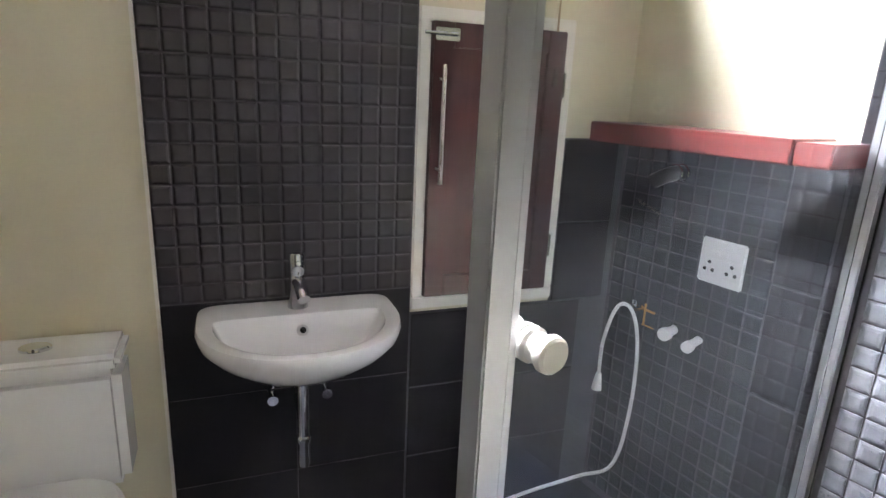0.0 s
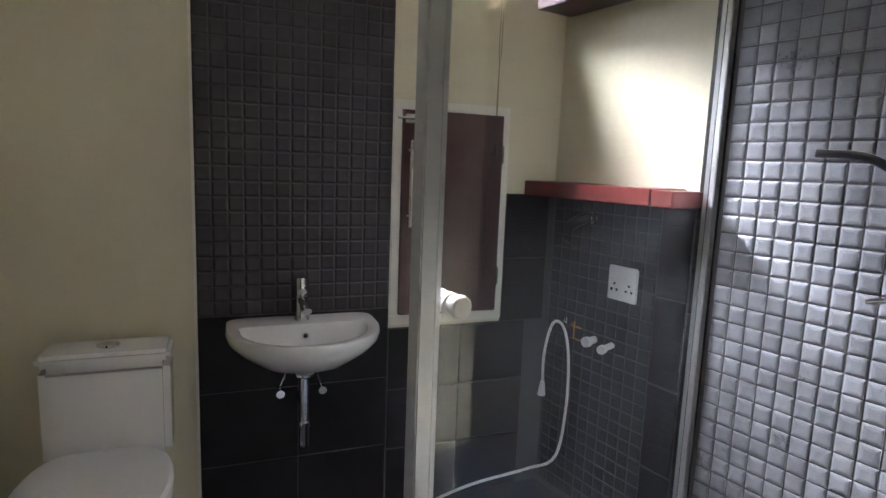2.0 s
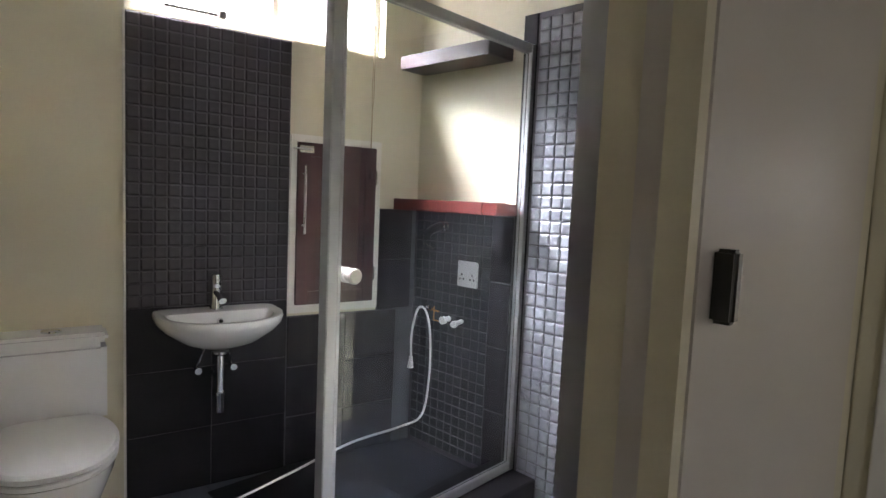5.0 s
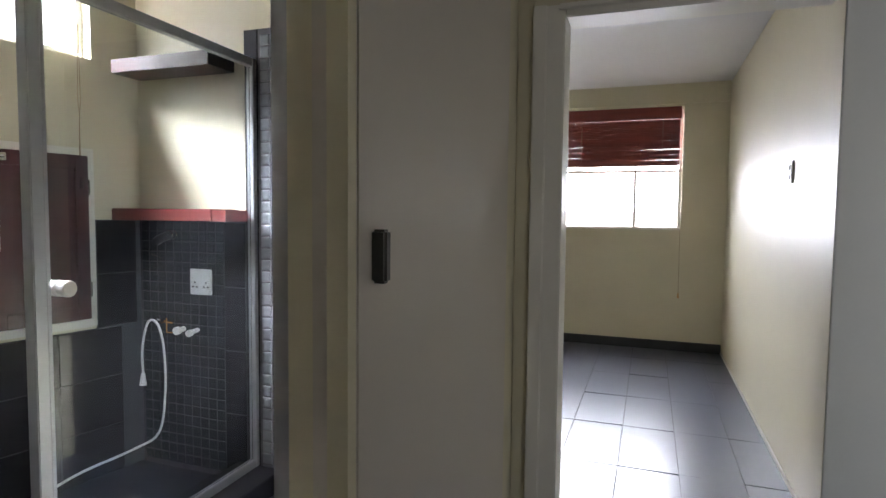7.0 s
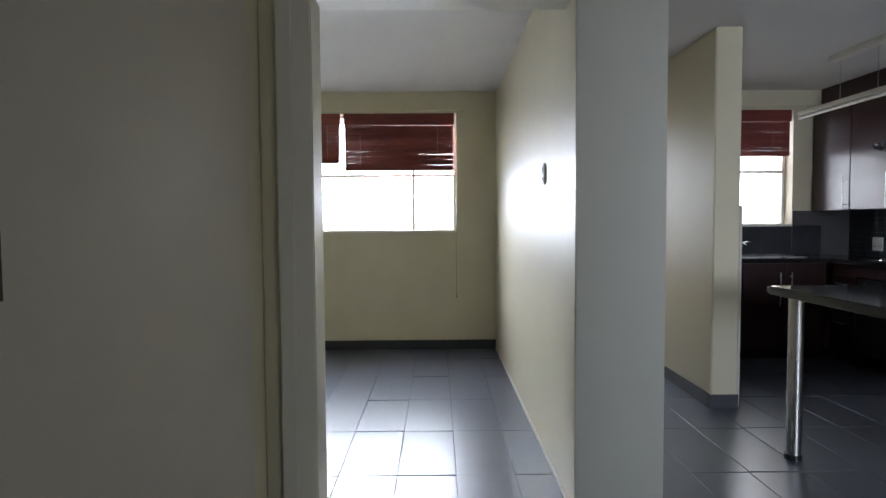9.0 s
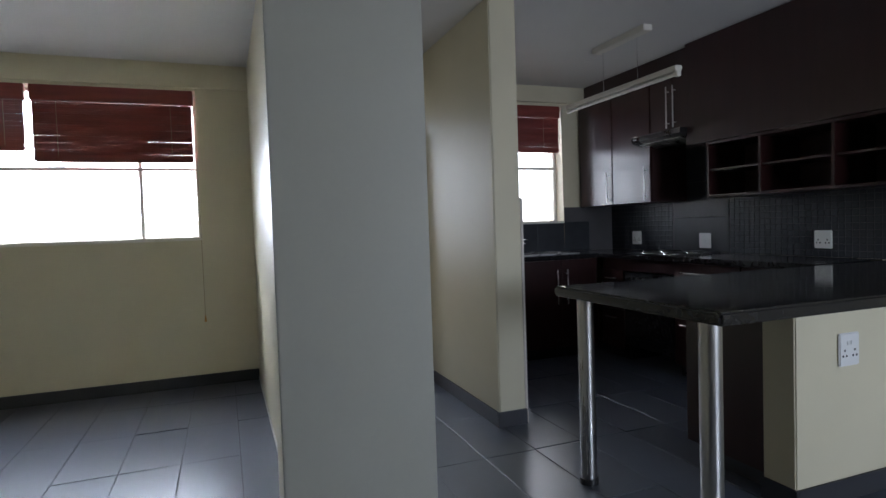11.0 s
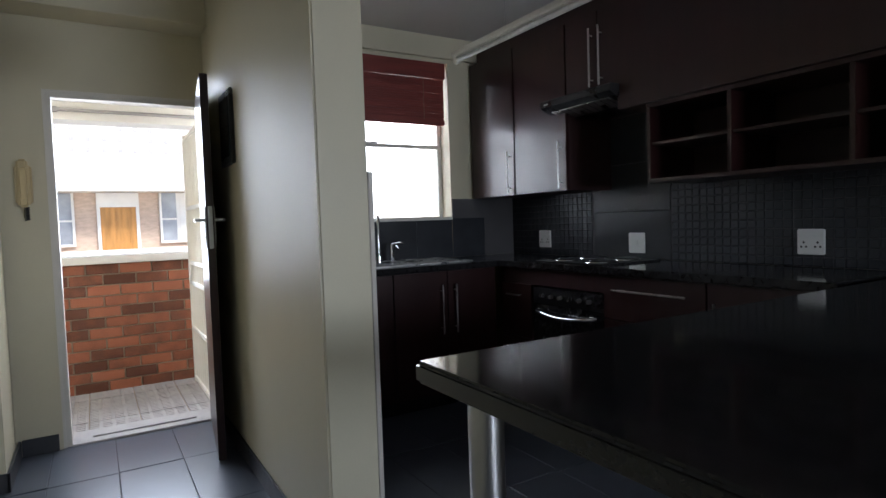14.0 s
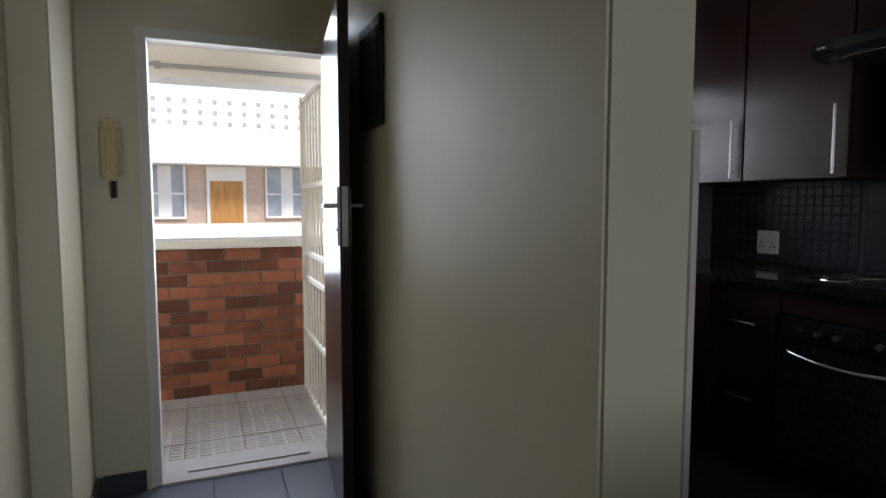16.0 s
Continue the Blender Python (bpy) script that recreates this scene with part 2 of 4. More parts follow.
# ---- structure: walls stand 0 to H ----
H = 2.62
structure("floor", boxes((-2.7, 6.12, -5.1, 2.7, -0.12, -0.006)), GROUT, "dark grout bed under charcoal floor tiles", "floor")
structure("ceiling", boxes((-2.7, 0.45, -5.1, 2.7, H, H + 0.12), (0.45, 2.1, -5.1, 2.34, H, H + 0.12), (2.1, 6.12, -5.1, 2.5, H, H + 0.12)), CEIL, "off-white painted plaster ceiling", "ceiling")
XI, XO = 5.82, 6.10                       # outer wall, inside and outside
BW = (-0.82, 1.26, 1.20, 2.41)            # bedroom window: y0 y1 z0 z1
KW = (-4.27, -2.98, 1.24, 2.43)           # kitchen window
structure("wall_east", boxes(
    (XI, XO, 1.26, 2.5, 0, H), (XI, XO, -0.82, 1.26, 0, 1.20), (XI, XO, -0.82, 1.26, 2.41, H), (XI, XO, -1.46, -0.82, 0, H),
    (XI + 0.12, XO, -1.68, -1.46, 0, H), (XI + 0.12, XO, -2.53, -1.68, 2.04, H),
    (XI, XO, -2.98, -2.53, 0, H), (XI, XO, -4.27, -2.98, 0, 1.24), (XI, XO, -4.27, -2.98, 2.43, H), (XI, XO, -5.1, -4.27, 0, H)),
    CREAM, "cream painted outer wall with window and door openings", "wall")
structure("lintel_beam", boxes((XI - 0.035, XI - 0.002, -1.22, 2.3, 2.43, H), (XI - 0.035, XI - 0.002, -4.85, -2.712, 2.46, H), (XI - 0.12, XI + 0.118, -2.52, -1.36, 2.43, H), bevel=0.003), CREAM, "cream painted lintel band under the ceiling", "beam")
structure("wall_pier", boxes((5.44, XI - 0.002, -1.47, -1.348, 0, H), bevel=0.006), CREAM, "cream painted wall pier beside the front door", "wall")
structure("wall_corridor", boxes((1.862, XI, -1.347, -1.225, 0, H), (1.73, 1.86, -1.347, -1.065, 0, H), (1.73, 1.86, -1.063, -0.236, 2.066, H), (1.73, 1.86, -0.234, -0.072, 0, H), bevel=0.006),
          CREAM, "satin cream painted partition wall between bedroom and entry", "wall")
structure("wall_kitchen", boxes((3.865, XI - 0.002, -2.708, -2.525, 0, H), bevel=0.007), CREAM, "satin cream painted partition wall between entry and kitchen", "wall")
structure("wall_south", boxes((-2.7, XI, -5.1, -4.87, 0, H)), CREAM, "cream painted kitchen wall", "wall")
structure("wall_north", boxes((1.99, XI, 2.3, 2.5, 0, H), (1.99, 2.14, 2.12, 2.298, 0, H)), CREAM, "cream painted bedroom wall", "wall")
bath_wall = structure("wall_bath_north", boxes((-0.75, 0.60, 2.12, 2.24, 0, H), (0.60, 1.775, 2.12, 2.24, 0, 2.06), (0.60, 1.775, 2.12, 2.24, 2.47, H), (1.775, 2.09, 2.12, 2.24, 0, H)), CREAM, "cream painted bathroom wall with a high window", "wall")
structure("wall_bath_east", boxes((1.99, 2.11, 0.05, 2.12, 0, H)), CREAM, "cream painted wall beside the shower", "wall")
structure("wall_bath_west", boxes((-0.62, -0.5, -0.075, 2.62, 0, H)), CREAM, "cream painted wall beside the toilet", "wall")
structure("wall_bath_door", boxes((0.50, 0.528, -0.074, -0.035, 0, H), (0.565, 0.62, -0.035, 0.085, 0, H), (0.62, 1.60, 0.02, 0.085, 0, H), (1.612, 1.99, -0.072, 0.018, 0, H), (1.6, 1.99, 0.018, 0.085, 0, H), (-0.36, 0.565, -0.045, 0.085, 2.06, H), (-2.4, -0.36, -0.075, 0.06, 0, H), (0.53, 1.612, -0.07, 0.018, 2.3, H)),
          CREAM, "cream painted wall with the bathroom doorway", "wall")
# Unseen wall, added to keep the living room light off the cupboard.
structure("wall_light_block", boxes((-1.12, -1.0, -2.6, -0.077, 0, H)), CREAM, "unseen cream partition added to block living room light", "wall")
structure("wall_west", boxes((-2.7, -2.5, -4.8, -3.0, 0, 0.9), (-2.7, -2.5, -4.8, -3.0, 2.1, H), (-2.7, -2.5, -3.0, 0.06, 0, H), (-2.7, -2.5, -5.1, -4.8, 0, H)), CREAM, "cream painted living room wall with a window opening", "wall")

SK = 0.095
structure("baseboard", boxes(
    (XI - 0.014, XI - 0.002, -1.22, 2.3, 0, SK), 
    (5.428, 5.438, -1.483, -1.363, 0, SK), (5.428, XI + 0.105, -1.486, -1.472, 0, SK), (XI + 0.106, XI + 0.118, -1.66, -1.488, 0, SK),
    (3.863, XI, -2.523, -2.511, 0, SK), (3.85, 3.863, -2.712, -2.511, 0, SK), (2.386, 2.398, -4.86, -3.178, 0, SK), (2.386, 2.56, -3.178, -3.166, 0, SK), bevel=0.002),
    SKIRT, "charcoal tile skirting along the walls", "baseboard")


# Plain white strip along the foot of the partition wall.
structure("floor_trim", boxes((1.87, XI - 0.016, -1.223, -1.216, 0, 0.028), (1.87, 5.426, -1.356, -1.349, 0, 0.028), bevel=0.002), WHITE, "thin white strip where wall meets floor", "trim")


# ---- frames of doorways ----
def door_frame(name, label, along, at, a, b, top, depth, lip=0.045, material=WHITE, sides=(0, 1, 2)):
    """A steel frame with a stepped profile: along is the axis that the opening runs along."""
    bm = bmesh.new()
    for k, (w, d0, d1) in enumerate(((lip, depth[0], depth[1]), (lip * 0.45, depth[0] - 0.012, depth[0]))):
        for q in [((a, a + w, 0, top), (b - w, b, 0, top), (a + w, b - w, top - w, top))[i] for i in sides]:
            if along == "y":
                box(bm, d0, d1, q[0], q[1], q[2], q[3], 0.004)
            else:
                box(bm, q[0], q[1], d0, d1, q[2], q[3], 0.004)
    return structure(name, bm, material, label, "door frame")


door_frame("door_1", "off-white painted steel frame of the front door", "y", 0, -2.535, -1.675, 2.045, (XI + 0.135, XI + 0.24))
door_frame("door_2", "cream painted frame of the open bedroom doorway", "y", 0, -1.063, -0.13, 2.06, (1.722, 1.868), lip=0.11, sides=(1,))
door_frame("door_2_head", "cream painted head of the bedroom door frame", "y", 0, -1.107, -0.198, 2.06, (1.722, 1.868), sides=(2,))
door_frame("door_3", "cream painted frame of the bathroom doorway", "x", 0, -0.36, 0.53, 2.06, (-0.06, 0.112), lip=0.03, material=CREAM, sides=(0, 2))


structure("door_lining", boxes((1.7235, 1.7285, -1.35, -1.064, 0, H), bevel=0.002), GREYPAINT, "grey-white painted lining on the end of the partition", "trim")


# ---- windows ----
def steel_window(name, y0, y1, z0, z1, bars, transom, x=XI + 0.13):
    win = structure(name, boxes((x, x + 0.03, y0, y0 + 0.03, z0, z1), (x, x + 0.03, y1 - 0.03, y1, z0, z1), (x, x + 0.03, y0 + 0.03, y1 - 0.03, z0, z0 + 0.03), (x, x + 0.03, y0 + 0.03, y1 - 0.03, z1 - 0.03, z1), bevel=0.003),
                    WHITE, "white painted steel window with daylight behind it", "window")
    for b in bars:
        part("mullion", B(x - 0.004, x + 0.034, b - 0.014, b + 0.014, z0 + 0.03, z1 - 0.03, bevel=0.003), WHITE, win)
    part("transom", B(x - 0.006, x + 0.036, y0 + 0.03, y1 - 0.03, transom - 0.013, transom + 0.013, bevel=0.003), WHITE, win)
    part("window_sill", B(XI - 0.02, x - 0.002, y0 + 0.002, y1 - 0.002, z0 + 0.001, z0 + 0.022, bevel=0.004), WHITE, win)
    edges = sorted([y0 + 0.03, *bars, y1 - 0.03])
    for a, b in zip(edges, edges[1:]):
        for c, d in ((z0 + 0.03, transom), (transom, z1 - 0.03)):
            pane = part("pane", B(x + 0.012, x + 0.018, a, b, c, d), PANE, win)
            pane.visible_shadow = False
    part("window_stay", boxes((x - 0.02, x - 0.008, (y0 + y1) / 2 - 0.09, (y0 + y1) / 2 + 0.05, transom + 0.012, transom + 0.022)), STEEL, win)
    return win


steel_window("window_1", -0.82, 1.26, 1.20, 2.41, (-0.38, 0.99), 1.79)
steel_window("window_2", -4.27, -2.98, 1.24, 2.43, (-3.40,), 1.81)


def blind(y0, y1, top, bottom, label, x=XI + 0.02, cord=None):
    b = thing("slatted_blind", label, "blind", (x, (y0 + y1) / 2, top))
    half = (y1 - y0) / 2
    part("head_rail", B(-0.02, 0.03, -half, half, -0.12, 0, bevel=0.004), BLIND, b, "red-brown wooden valance")
    rnd = random.Random(int(1000 * y1))
    z, k = -0.13, 0
    drop = top - bottom
    while z > -drop + 0.05:
        bm = bmesh.new()
        box(bm, -0.004, 0.004, -half + 0.01, half - 0.01, z - 0.0087, z + 0.0087, 0.0015, 1)
        part("slat", bm, BLIND, b).rotation_euler = (rnd.uniform(-0.0021, 0.0021), rnd.uniform(-0.006, 0.006), 0)
        z -= 0.0172
    part("bottom_roll", B(-0.02, 0.018, -half + 0.008, half - 0.008, -drop, -drop + 0.055, bevel=0.012), BLIND, b)
    for s in (-0.7, 0.7):
        part("ladder_cord", tube(bmesh.new(), [(-0.008, half * s, -0.12), (-0.008, half * s, -drop + 0.04)], 0.0015, 6), CORD, b)
    if cord:
        part("pull_cord", tube(bmesh.new(), spline([(-0.03, cord - (y0 + y1) / 2, -0.06), (-0.035, cord - (y0 + y1) / 2, -0.8), (-0.03, cord - (y0 + y1) / 2 - 0.004, -1.84)], 6), 0.002, 6), CORD, b)
        part("cord_tassel", rod(bmesh.new(), (-0.03, cord - (y0 + y1) / 2 - 0.004, -1.88), (-0.03, cord - (y0 + y1) / 2 - 0.004, -1.83), 0.009, 10, 0.004), PINE, b)
    return b


blind(-0.80, 0.322, 2.41, 1.83, "red-brown wooden slatted blind, half raised, over a bedroom window", cord=-0.815)
blind(0.352, 1.25, 2.41, 1.91, "red-brown wooden slatted blind raised a little higher over a bedroom window")
blind(-4.25, -3.0, 2.43, 1.96, "dark red slatted blind, half raised, over the kitchen window", cord=-4.262)


# ---- front door and what is outside ----
door = thing("front_door", "dark-stained wooden front door, standing open", "door", (6.0, -2.50, 0.008), turn=-6.5)
part("leaf", B(-0.80, 0, -0.02, 0.02, 0, 2.02, bevel=0.003), MAHOG, door)
lockset = part("lock_plate", B(-0.77, -0.715, -0.026, 0.026, 1.12, 1.34, bevel=0.003), STEEL, door, "worn steel lock plate")
part("forend", B(-0.8025, -0.7985, -0.011, 0.011, 1.12, 1.34, bevel=0.001), STEEL, door, "steel lock forend with latch")
for s in (-1, 1):
    bm = rod(bmesh.new(), (-0.745, s * 0.024, 1.27), (-0.745, s * 0.07, 1.27), 0.009, 12)
    tube(bm, spline([(-0.745, s * 0.066, 1.27), (-0.70, s * 0.07, 1.268), (-0.63, s * 0.066, 1.265)], 5), 0.009, 10)
    part("lever_handle", bm, STEEL, door, "steel lever handle")
part("keyhole", rod(bmesh.new(), (-0.745, 0.024, 1.18), (-0.745, 0.029, 1.18), 0.007, 12), BLACK, door)

gate = thing("security_gate", "white painted steel bar gate, swung open on the landing", "gate", (6.17, -2.535, 0.02))
for z0, z1 in ((0.02, 0.05), (0.42, 0.45), (0.78, 0.81), (0.94, 0.97), (1.36, 1.39), (1.90, 1.93)):
    part("cross_bar", B(0.0, 0.80, -0.012, 0.012, z0, z1, bevel=0.003), PLASTER, gate)
for x in (0.0, 0.78):
    part("stile", B(x, x + 0.03, -0.015, 0.015, 0, 1.95, bevel=0.003), PLASTER, gate)
for k in range(7):
    x = 0.10 + k * 0.1
    part("bar", B(x - 0.006, x + 0.006, -0.006, 0.006, 0.05, 1.90), PLASTER, gate)
part("lock_box", B(0.66, 0.78, -0.02, 0.02, 0.81, 0.94, bevel=0.004), PLASTER, gate, "white steel lock box")

structure("threshold", boxes((XI + 0.12, XO + 0.1, -2.49, -1.72, -0.05, 0.012), (XO - 0.08, XO - 0.02, -2.4, -1.82, 0.012, 0.02), bevel=0.004), PAVER, "worn concrete door threshold", "threshold")
walkway = structure("landing_floor", boxes((XO, 7.3, -7, 6, -0.2, -0.035)), MORTAR, "open landing paved with grey ribbed tiles", "floor")
parapet = structure("parapet_wall", boxes((7.318, 7.5, -7, 6, -0.2, 0.985)), MORTAR, "red-brown face brick parapet wall", "wall")
structure("parapet_coping", boxes((7.27, 7.55, -7, 6, 0.985, 1.045), bevel=0.008), PLASTER, "white painted coping on the parapet", "coping")
structure("landing_slab", boxes((XO, 7.6, -7, 6, 2.52, 2.7), (7.35, 7.6, -7, 6, 2.11, 2.52)), PLASTER, "white painted concrete slab above the landing", "ceiling")
structure("outer_wall_face", boxes((XO, XO + 0.03, -7, -4.4, -0.1, 2.52), (XO, XO + 0.03, 1.4, 6, -0.1, 2.52)), FARBRICK, "face brick outside wall", "wall")
structure("ground", boxes((-60, 140, -80, 80, -3.3, -3.2)), CONCRETE, "grey courtyard ground far below", "ground")


def far_block():
    x = 19.0
    b = thing("apartment_block", "white and pale brick apartment block across the courtyard", "building", (x, -3, -3.2))
    part("wall", boxes((0, 6, -16, 16, 0, 3.0), (0, 6, -16, 16, 5.5, 8.6)), PLASTER, b, "white plastered wall band")
    part("gallery_wall", B(0.9, 6, -16, 16, 3.0, 5.5), FARBRICK, b, "pale brick gallery wall")
    part("balustrade", B(0.0, 0.15, -16, 16, 3.0, 3.98), PLASTER, b, "white plastered gallery balustrade")
    part("roof", B(-0.5, 6.3, -16.3, 16.3, 8.6, 8.8), CONCRETE, b)
    for k in range(-3, 4):
        y = k * 4.6 + 0.5
        d = part("door", B(0.83, 0.92, y - 0.42, y + 0.42, 3.02, 5.1), PINE, b, "varnished pine door")
        for i in range(5):
            part("board", B(0.815, 0.83, y - 0.40 + i * 0.162, y - 0.25 + i * 0.162, 3.04, 5.08), PINE, d)
        part("door_surround", boxes((0.82, 0.9, y - 0.5, y - 0.42, 3.02, 5.48), (0.82, 0.9, y + 0.42, y + 0.5, 3.02, 5.48), (0.82, 0.9, y - 0.42, y + 0.42, 5.1, 5.48)), PLASTER, b)
        for s in (-1, 1):
            c = y + s * 1.55
            w = part("window", B(0.87, 0.93, c - 0.55, c + 0.55, 4.15, 5.48), NETGLASS, b, "pane with a pale net curtain")
            part("frame", boxes((0.83, 0.9, c - 0.55, c + 0.55, 4.09, 4.15), (0.83, 0.9, c - 0.55, c - 0.49, 4.15, 5.48), (0.83, 0.9, c + 0.49, c + 0.55, 4.15, 5.48), (0.83, 0.9, c - 0.03, c + 0.03, 4.15, 5.48), (0.84, 0.9, c - 0.55, c + 0.55, 4.73, 4.78)), PLASTER, w)
            part("curtain", B(0.855, 0.868, c - 0.2, c + 0.12, 4.15, 5.48), PLASTER, w)
    for k in range(88):
        y = -15 + k * 0.35
        for j in range(3):
            part("vent_hole", B(-0.012, 0.01, y - 0.05, y + 0.05, 6.45 + j * 0.27, 6.56 + j * 0.27), CONCRETE, b)


far_block()
HAZE = glow("bright_haze", (1.0, 1.0, 1.0), 1.6)
structure("backdrop", boxes((6.9, 6.91, -0.98, 1.9, 0.7, 2.5), (6.9, 6.91, -5.0, -2.9, 0.7, 2.5)), HAZE, "overexposed white daylight outside the windows", "backdrop")
structure("backdrop_north", boxes((-1.8, 4.8, 4.0, 4.01, 1.9, 7.0)), glow("bright_sky", (1.0, 1.0, 1.0), 1.1), "overexposed white sky outside the bathroom window", "backdrop")
pipe = thing("wall_pipe", "grey service pipe with clips under the slab edge", "pipe", (7.328, 0, 2.18))
part("pipe", rod(bmesh.new(), (0, -6, 0), (0, 5, 0), 0.014, 10), CONCRETE, pipe)
for k in range(9):
    part("clip", B(-0.02, 0.02, -5 + k * 1.1, -4.96 + k * 1.1, -0.02, 0.02), CONCRETE, pipe)


# ---- bathroom ----
SW, PW = 2.12, 1.99       # sink wall (y) and shower wall (x)
panel = structure("tile_panel", boxes((0.603, 1.285, SW - 0.012, SW - 0.001, 0, 2.05)), MGROUT, "brown-black mosaic tile panel behind the washbasin", "tiled wall")
edge_strip = structure("trim", boxes((0.594, 0.602, SW - 0.02, SW - 0.001, 0, 2.05)), WHITE, "thin white edging strip beside the tile panel", "trim")
low_tiles = structure("tile_dado", boxes((1.286, 2.0, SW - 0.012, SW - 0.001, 0, 0.755), (1.77, 2.0, SW - 0.012, SW - 0.001, 0.755, 1.29)), GROUT, "large plain black tiles low on the wall", "tiled wall")
dado = structure("tile_dado", boxes((PW - 0.012, PW - 0.001, 1.30, 1.975, 0, 1.29)), MGROUT, "dark slate tiles low on the laundry corner walls", "tiled wall")
shower_tiles = structure("shower_tile_wall", boxes((PW - 0.012, PW - 0.001, 0.10, 1.30, 0, 2.19)), MGROUT, "slate-grey pillowed mosaic on the shower wall", "tiled wall")

loo = thing("toilet", "white ceramic close-coupled toilet with a closed lid", "toilet", (0.345, SW - 0.02, 0))
part("cistern", B(-0.181, 0.179, -0.154, 0, 0.43, 0.748, bevel=0.022, seg=4), CERAMIC, loo)
part("cistern_lid", B(-0.185, 0.183, -0.16, 0.004, 0.75, 0.788, bevel=0.013, seg=4), CERAMIC, loo)
part("flush_button", lathe(bmesh.new(), (0, -0.08, 0.788), [(0, 0.010), (0.030, 0.010), (0.034, 0.006), (0.034, -0.004)], 28, squash=(1, 0.7)), CHROME, loo, "oval chrome flush button")


def loo_ring(bm, grow, z):
    """One horizontal outline of the pan: straight at the back, round in front."""
    pts = []
    for k in range(40):
        a = k / 40 * math.tau
        x, y = math.sin(a), -math.cos(a)
        yy = -0.38 + (0.27 if y < 0 else 0.22) * y * grow
        xx = -0.005 + 0.196 * grow * math.copysign(abs(x) ** (0.8 if y < 0 else 0.45), x)
        pts.append(bm.verts.new((xx, yy, z)))
    return pts


def loft(bm, rings):
    for a, b in zip(rings, rings[1:]):
        n = len(a)
        for k in range(n):
            bm.faces.new((a[k], a[(k + 1) % n], b[(k + 1) % n], b[k]))
    bm.faces.new(rings[0][::-1])
    bm.faces.new(rings[-1])
    return bm


bm = bmesh.new()
part("bowl", loft(bm, [loo_ring(bm, g, z) for g, z in ((0.62, 0), (0.60, 0.06), (0.58, 0.15), (0.72, 0.26), (0.95, 0.385), (0.99, 0.425))]), CERAMIC, loo)
bm = bmesh.new()
part("seat", loft(bm, [loo_ring(bm, g, z) for g, z in ((0.99, 0.428), (1.02, 0.433), (1.02, 0.445), (1.0, 0.449))]), PLASTIC, loo)
bm = bmesh.new()
part("lid", loft(bm, [loo_ring(bm, g, z) for g, z in ((1.0, 0.452), (1.03, 0.457), (1.03, 0.471), (0.98, 0.482), (0.6, 0.488))]), PLASTIC, loo, "closed white toilet lid")

basin = thing("washbasin", "white ceramic wall-hung washbasin with chrome tap", "washbasin", (0.948, SW - 0.013, 0.831))


def basin_ring(bm, gx, gy, z, back=0.0):
    pts = []
    n = 48
    for k in range(n):
        a = k / n * math.tau
        s, c = math.sin(a), math.cos(a)
        if c > 0:
            x = 0.258 * gx * math.copysign(abs(s) ** 0.25, s)
            y = -0.14 + (0.14 - back) * c ** 0.3
        else:
            x = 0.258 * gx * math.copysign(abs(s) ** 0.9, s)
            y = -0.14 + 0.25 * gy * c
        pts.append(bm.verts.new((x, y, z)))
    return pts


bm = bmesh.new()
part("bowl", loft(bm, [basin_ring(bm, *q) for q in ((0.16, 0.05, -0.16, 0.09), (0.30, 0.25, -0.15, 0.06), (0.62, 0.62, -0.115, 0.02), (0.88, 0.88, -0.065, 0), (0.98, 0.98, -0.035, 0), (1.0, 1.0, -0.012, 0), (0.985, 0.985, 0, 0), (0.92, 0.92, 0.002, 0.02), (0.84, 0.82, -0.006, 0.10), (0.76, 0.72, -0.05, 0.115), (0.6, 0.55, -0.10, 0.13), (0.25, 0.2, -0.122, 0.135), (0.08, 0.05, -0.124, 0.136))]), CERAMIC, basin)
part("overflow", lathe(bmesh.new(), (0, 0, 0), [(0.008, 0.0), (0.009, 0.003), (0.015, 0.003), (0.016, 0)], 24), STEEL, basin, "chrome overflow ring").matrix_basis = pose(0.005, -0.119, -0.045, 75, 0, 0)
part("overflow_hole", rod(bmesh.new(), (0.005, -0.117, -0.045), (0.005, -0.1225, -0.0435), 0.0085, 16), BLACK, basin)
part("drain", lathe(bmesh.new(), (0, -0.2, -0.122), [(0.0, 0.004), (0.026, 0.004), (0.03, 0)], 24), CHROME, basin)
bm = lathe(bmesh.new(), (0, -0.055, 0), [(0.0, 0), (0.028, 0), (0.027, 0.01), (0.024, 0.03), (0.022, 0.09), (0.0215, 0.098), (0.023, 0.102), (0.023, 0.145), (0.02, 0.152), (0, 0.153)], 24)
tap = part("tap", bm, CHROME, basin, "chrome single-lever basin tap")
part("spout", tube(bmesh.new(), spline([(0, -0.06, 0.075), (0.004, -0.10, 0.066), (0.008, -0.135, 0.045)], 5), 0.017, 14), CHROME, tap)
part("lever", B(-0.006, 0.006, -0.03, 0.035, 0.112, 0.12, bevel=0.002), CHROME, tap).matrix_basis = pose(0, -0.085, 0.012, -10, 0, 0)
waste = part("bottle_trap", lathe(bmesh.new(), (0, -0.14, -0.44), [(0, 0), (0.016, 0), (0.018, 0.01), (0.018, 0.07), (0.021, 0.075), (0.021, 0.09), (0.016, 0.095), (0.016, 0.25), (0.034, 0.262), (0.034, 0.27), (0, 0.27)], 24), CHROME, basin, "chrome waste trap")
part("waste_pipe", tube(bmesh.new(), [(0, -0.14, -0.30), (0, -0.01, -0.30)], 0.014, 12), CHROME, waste)
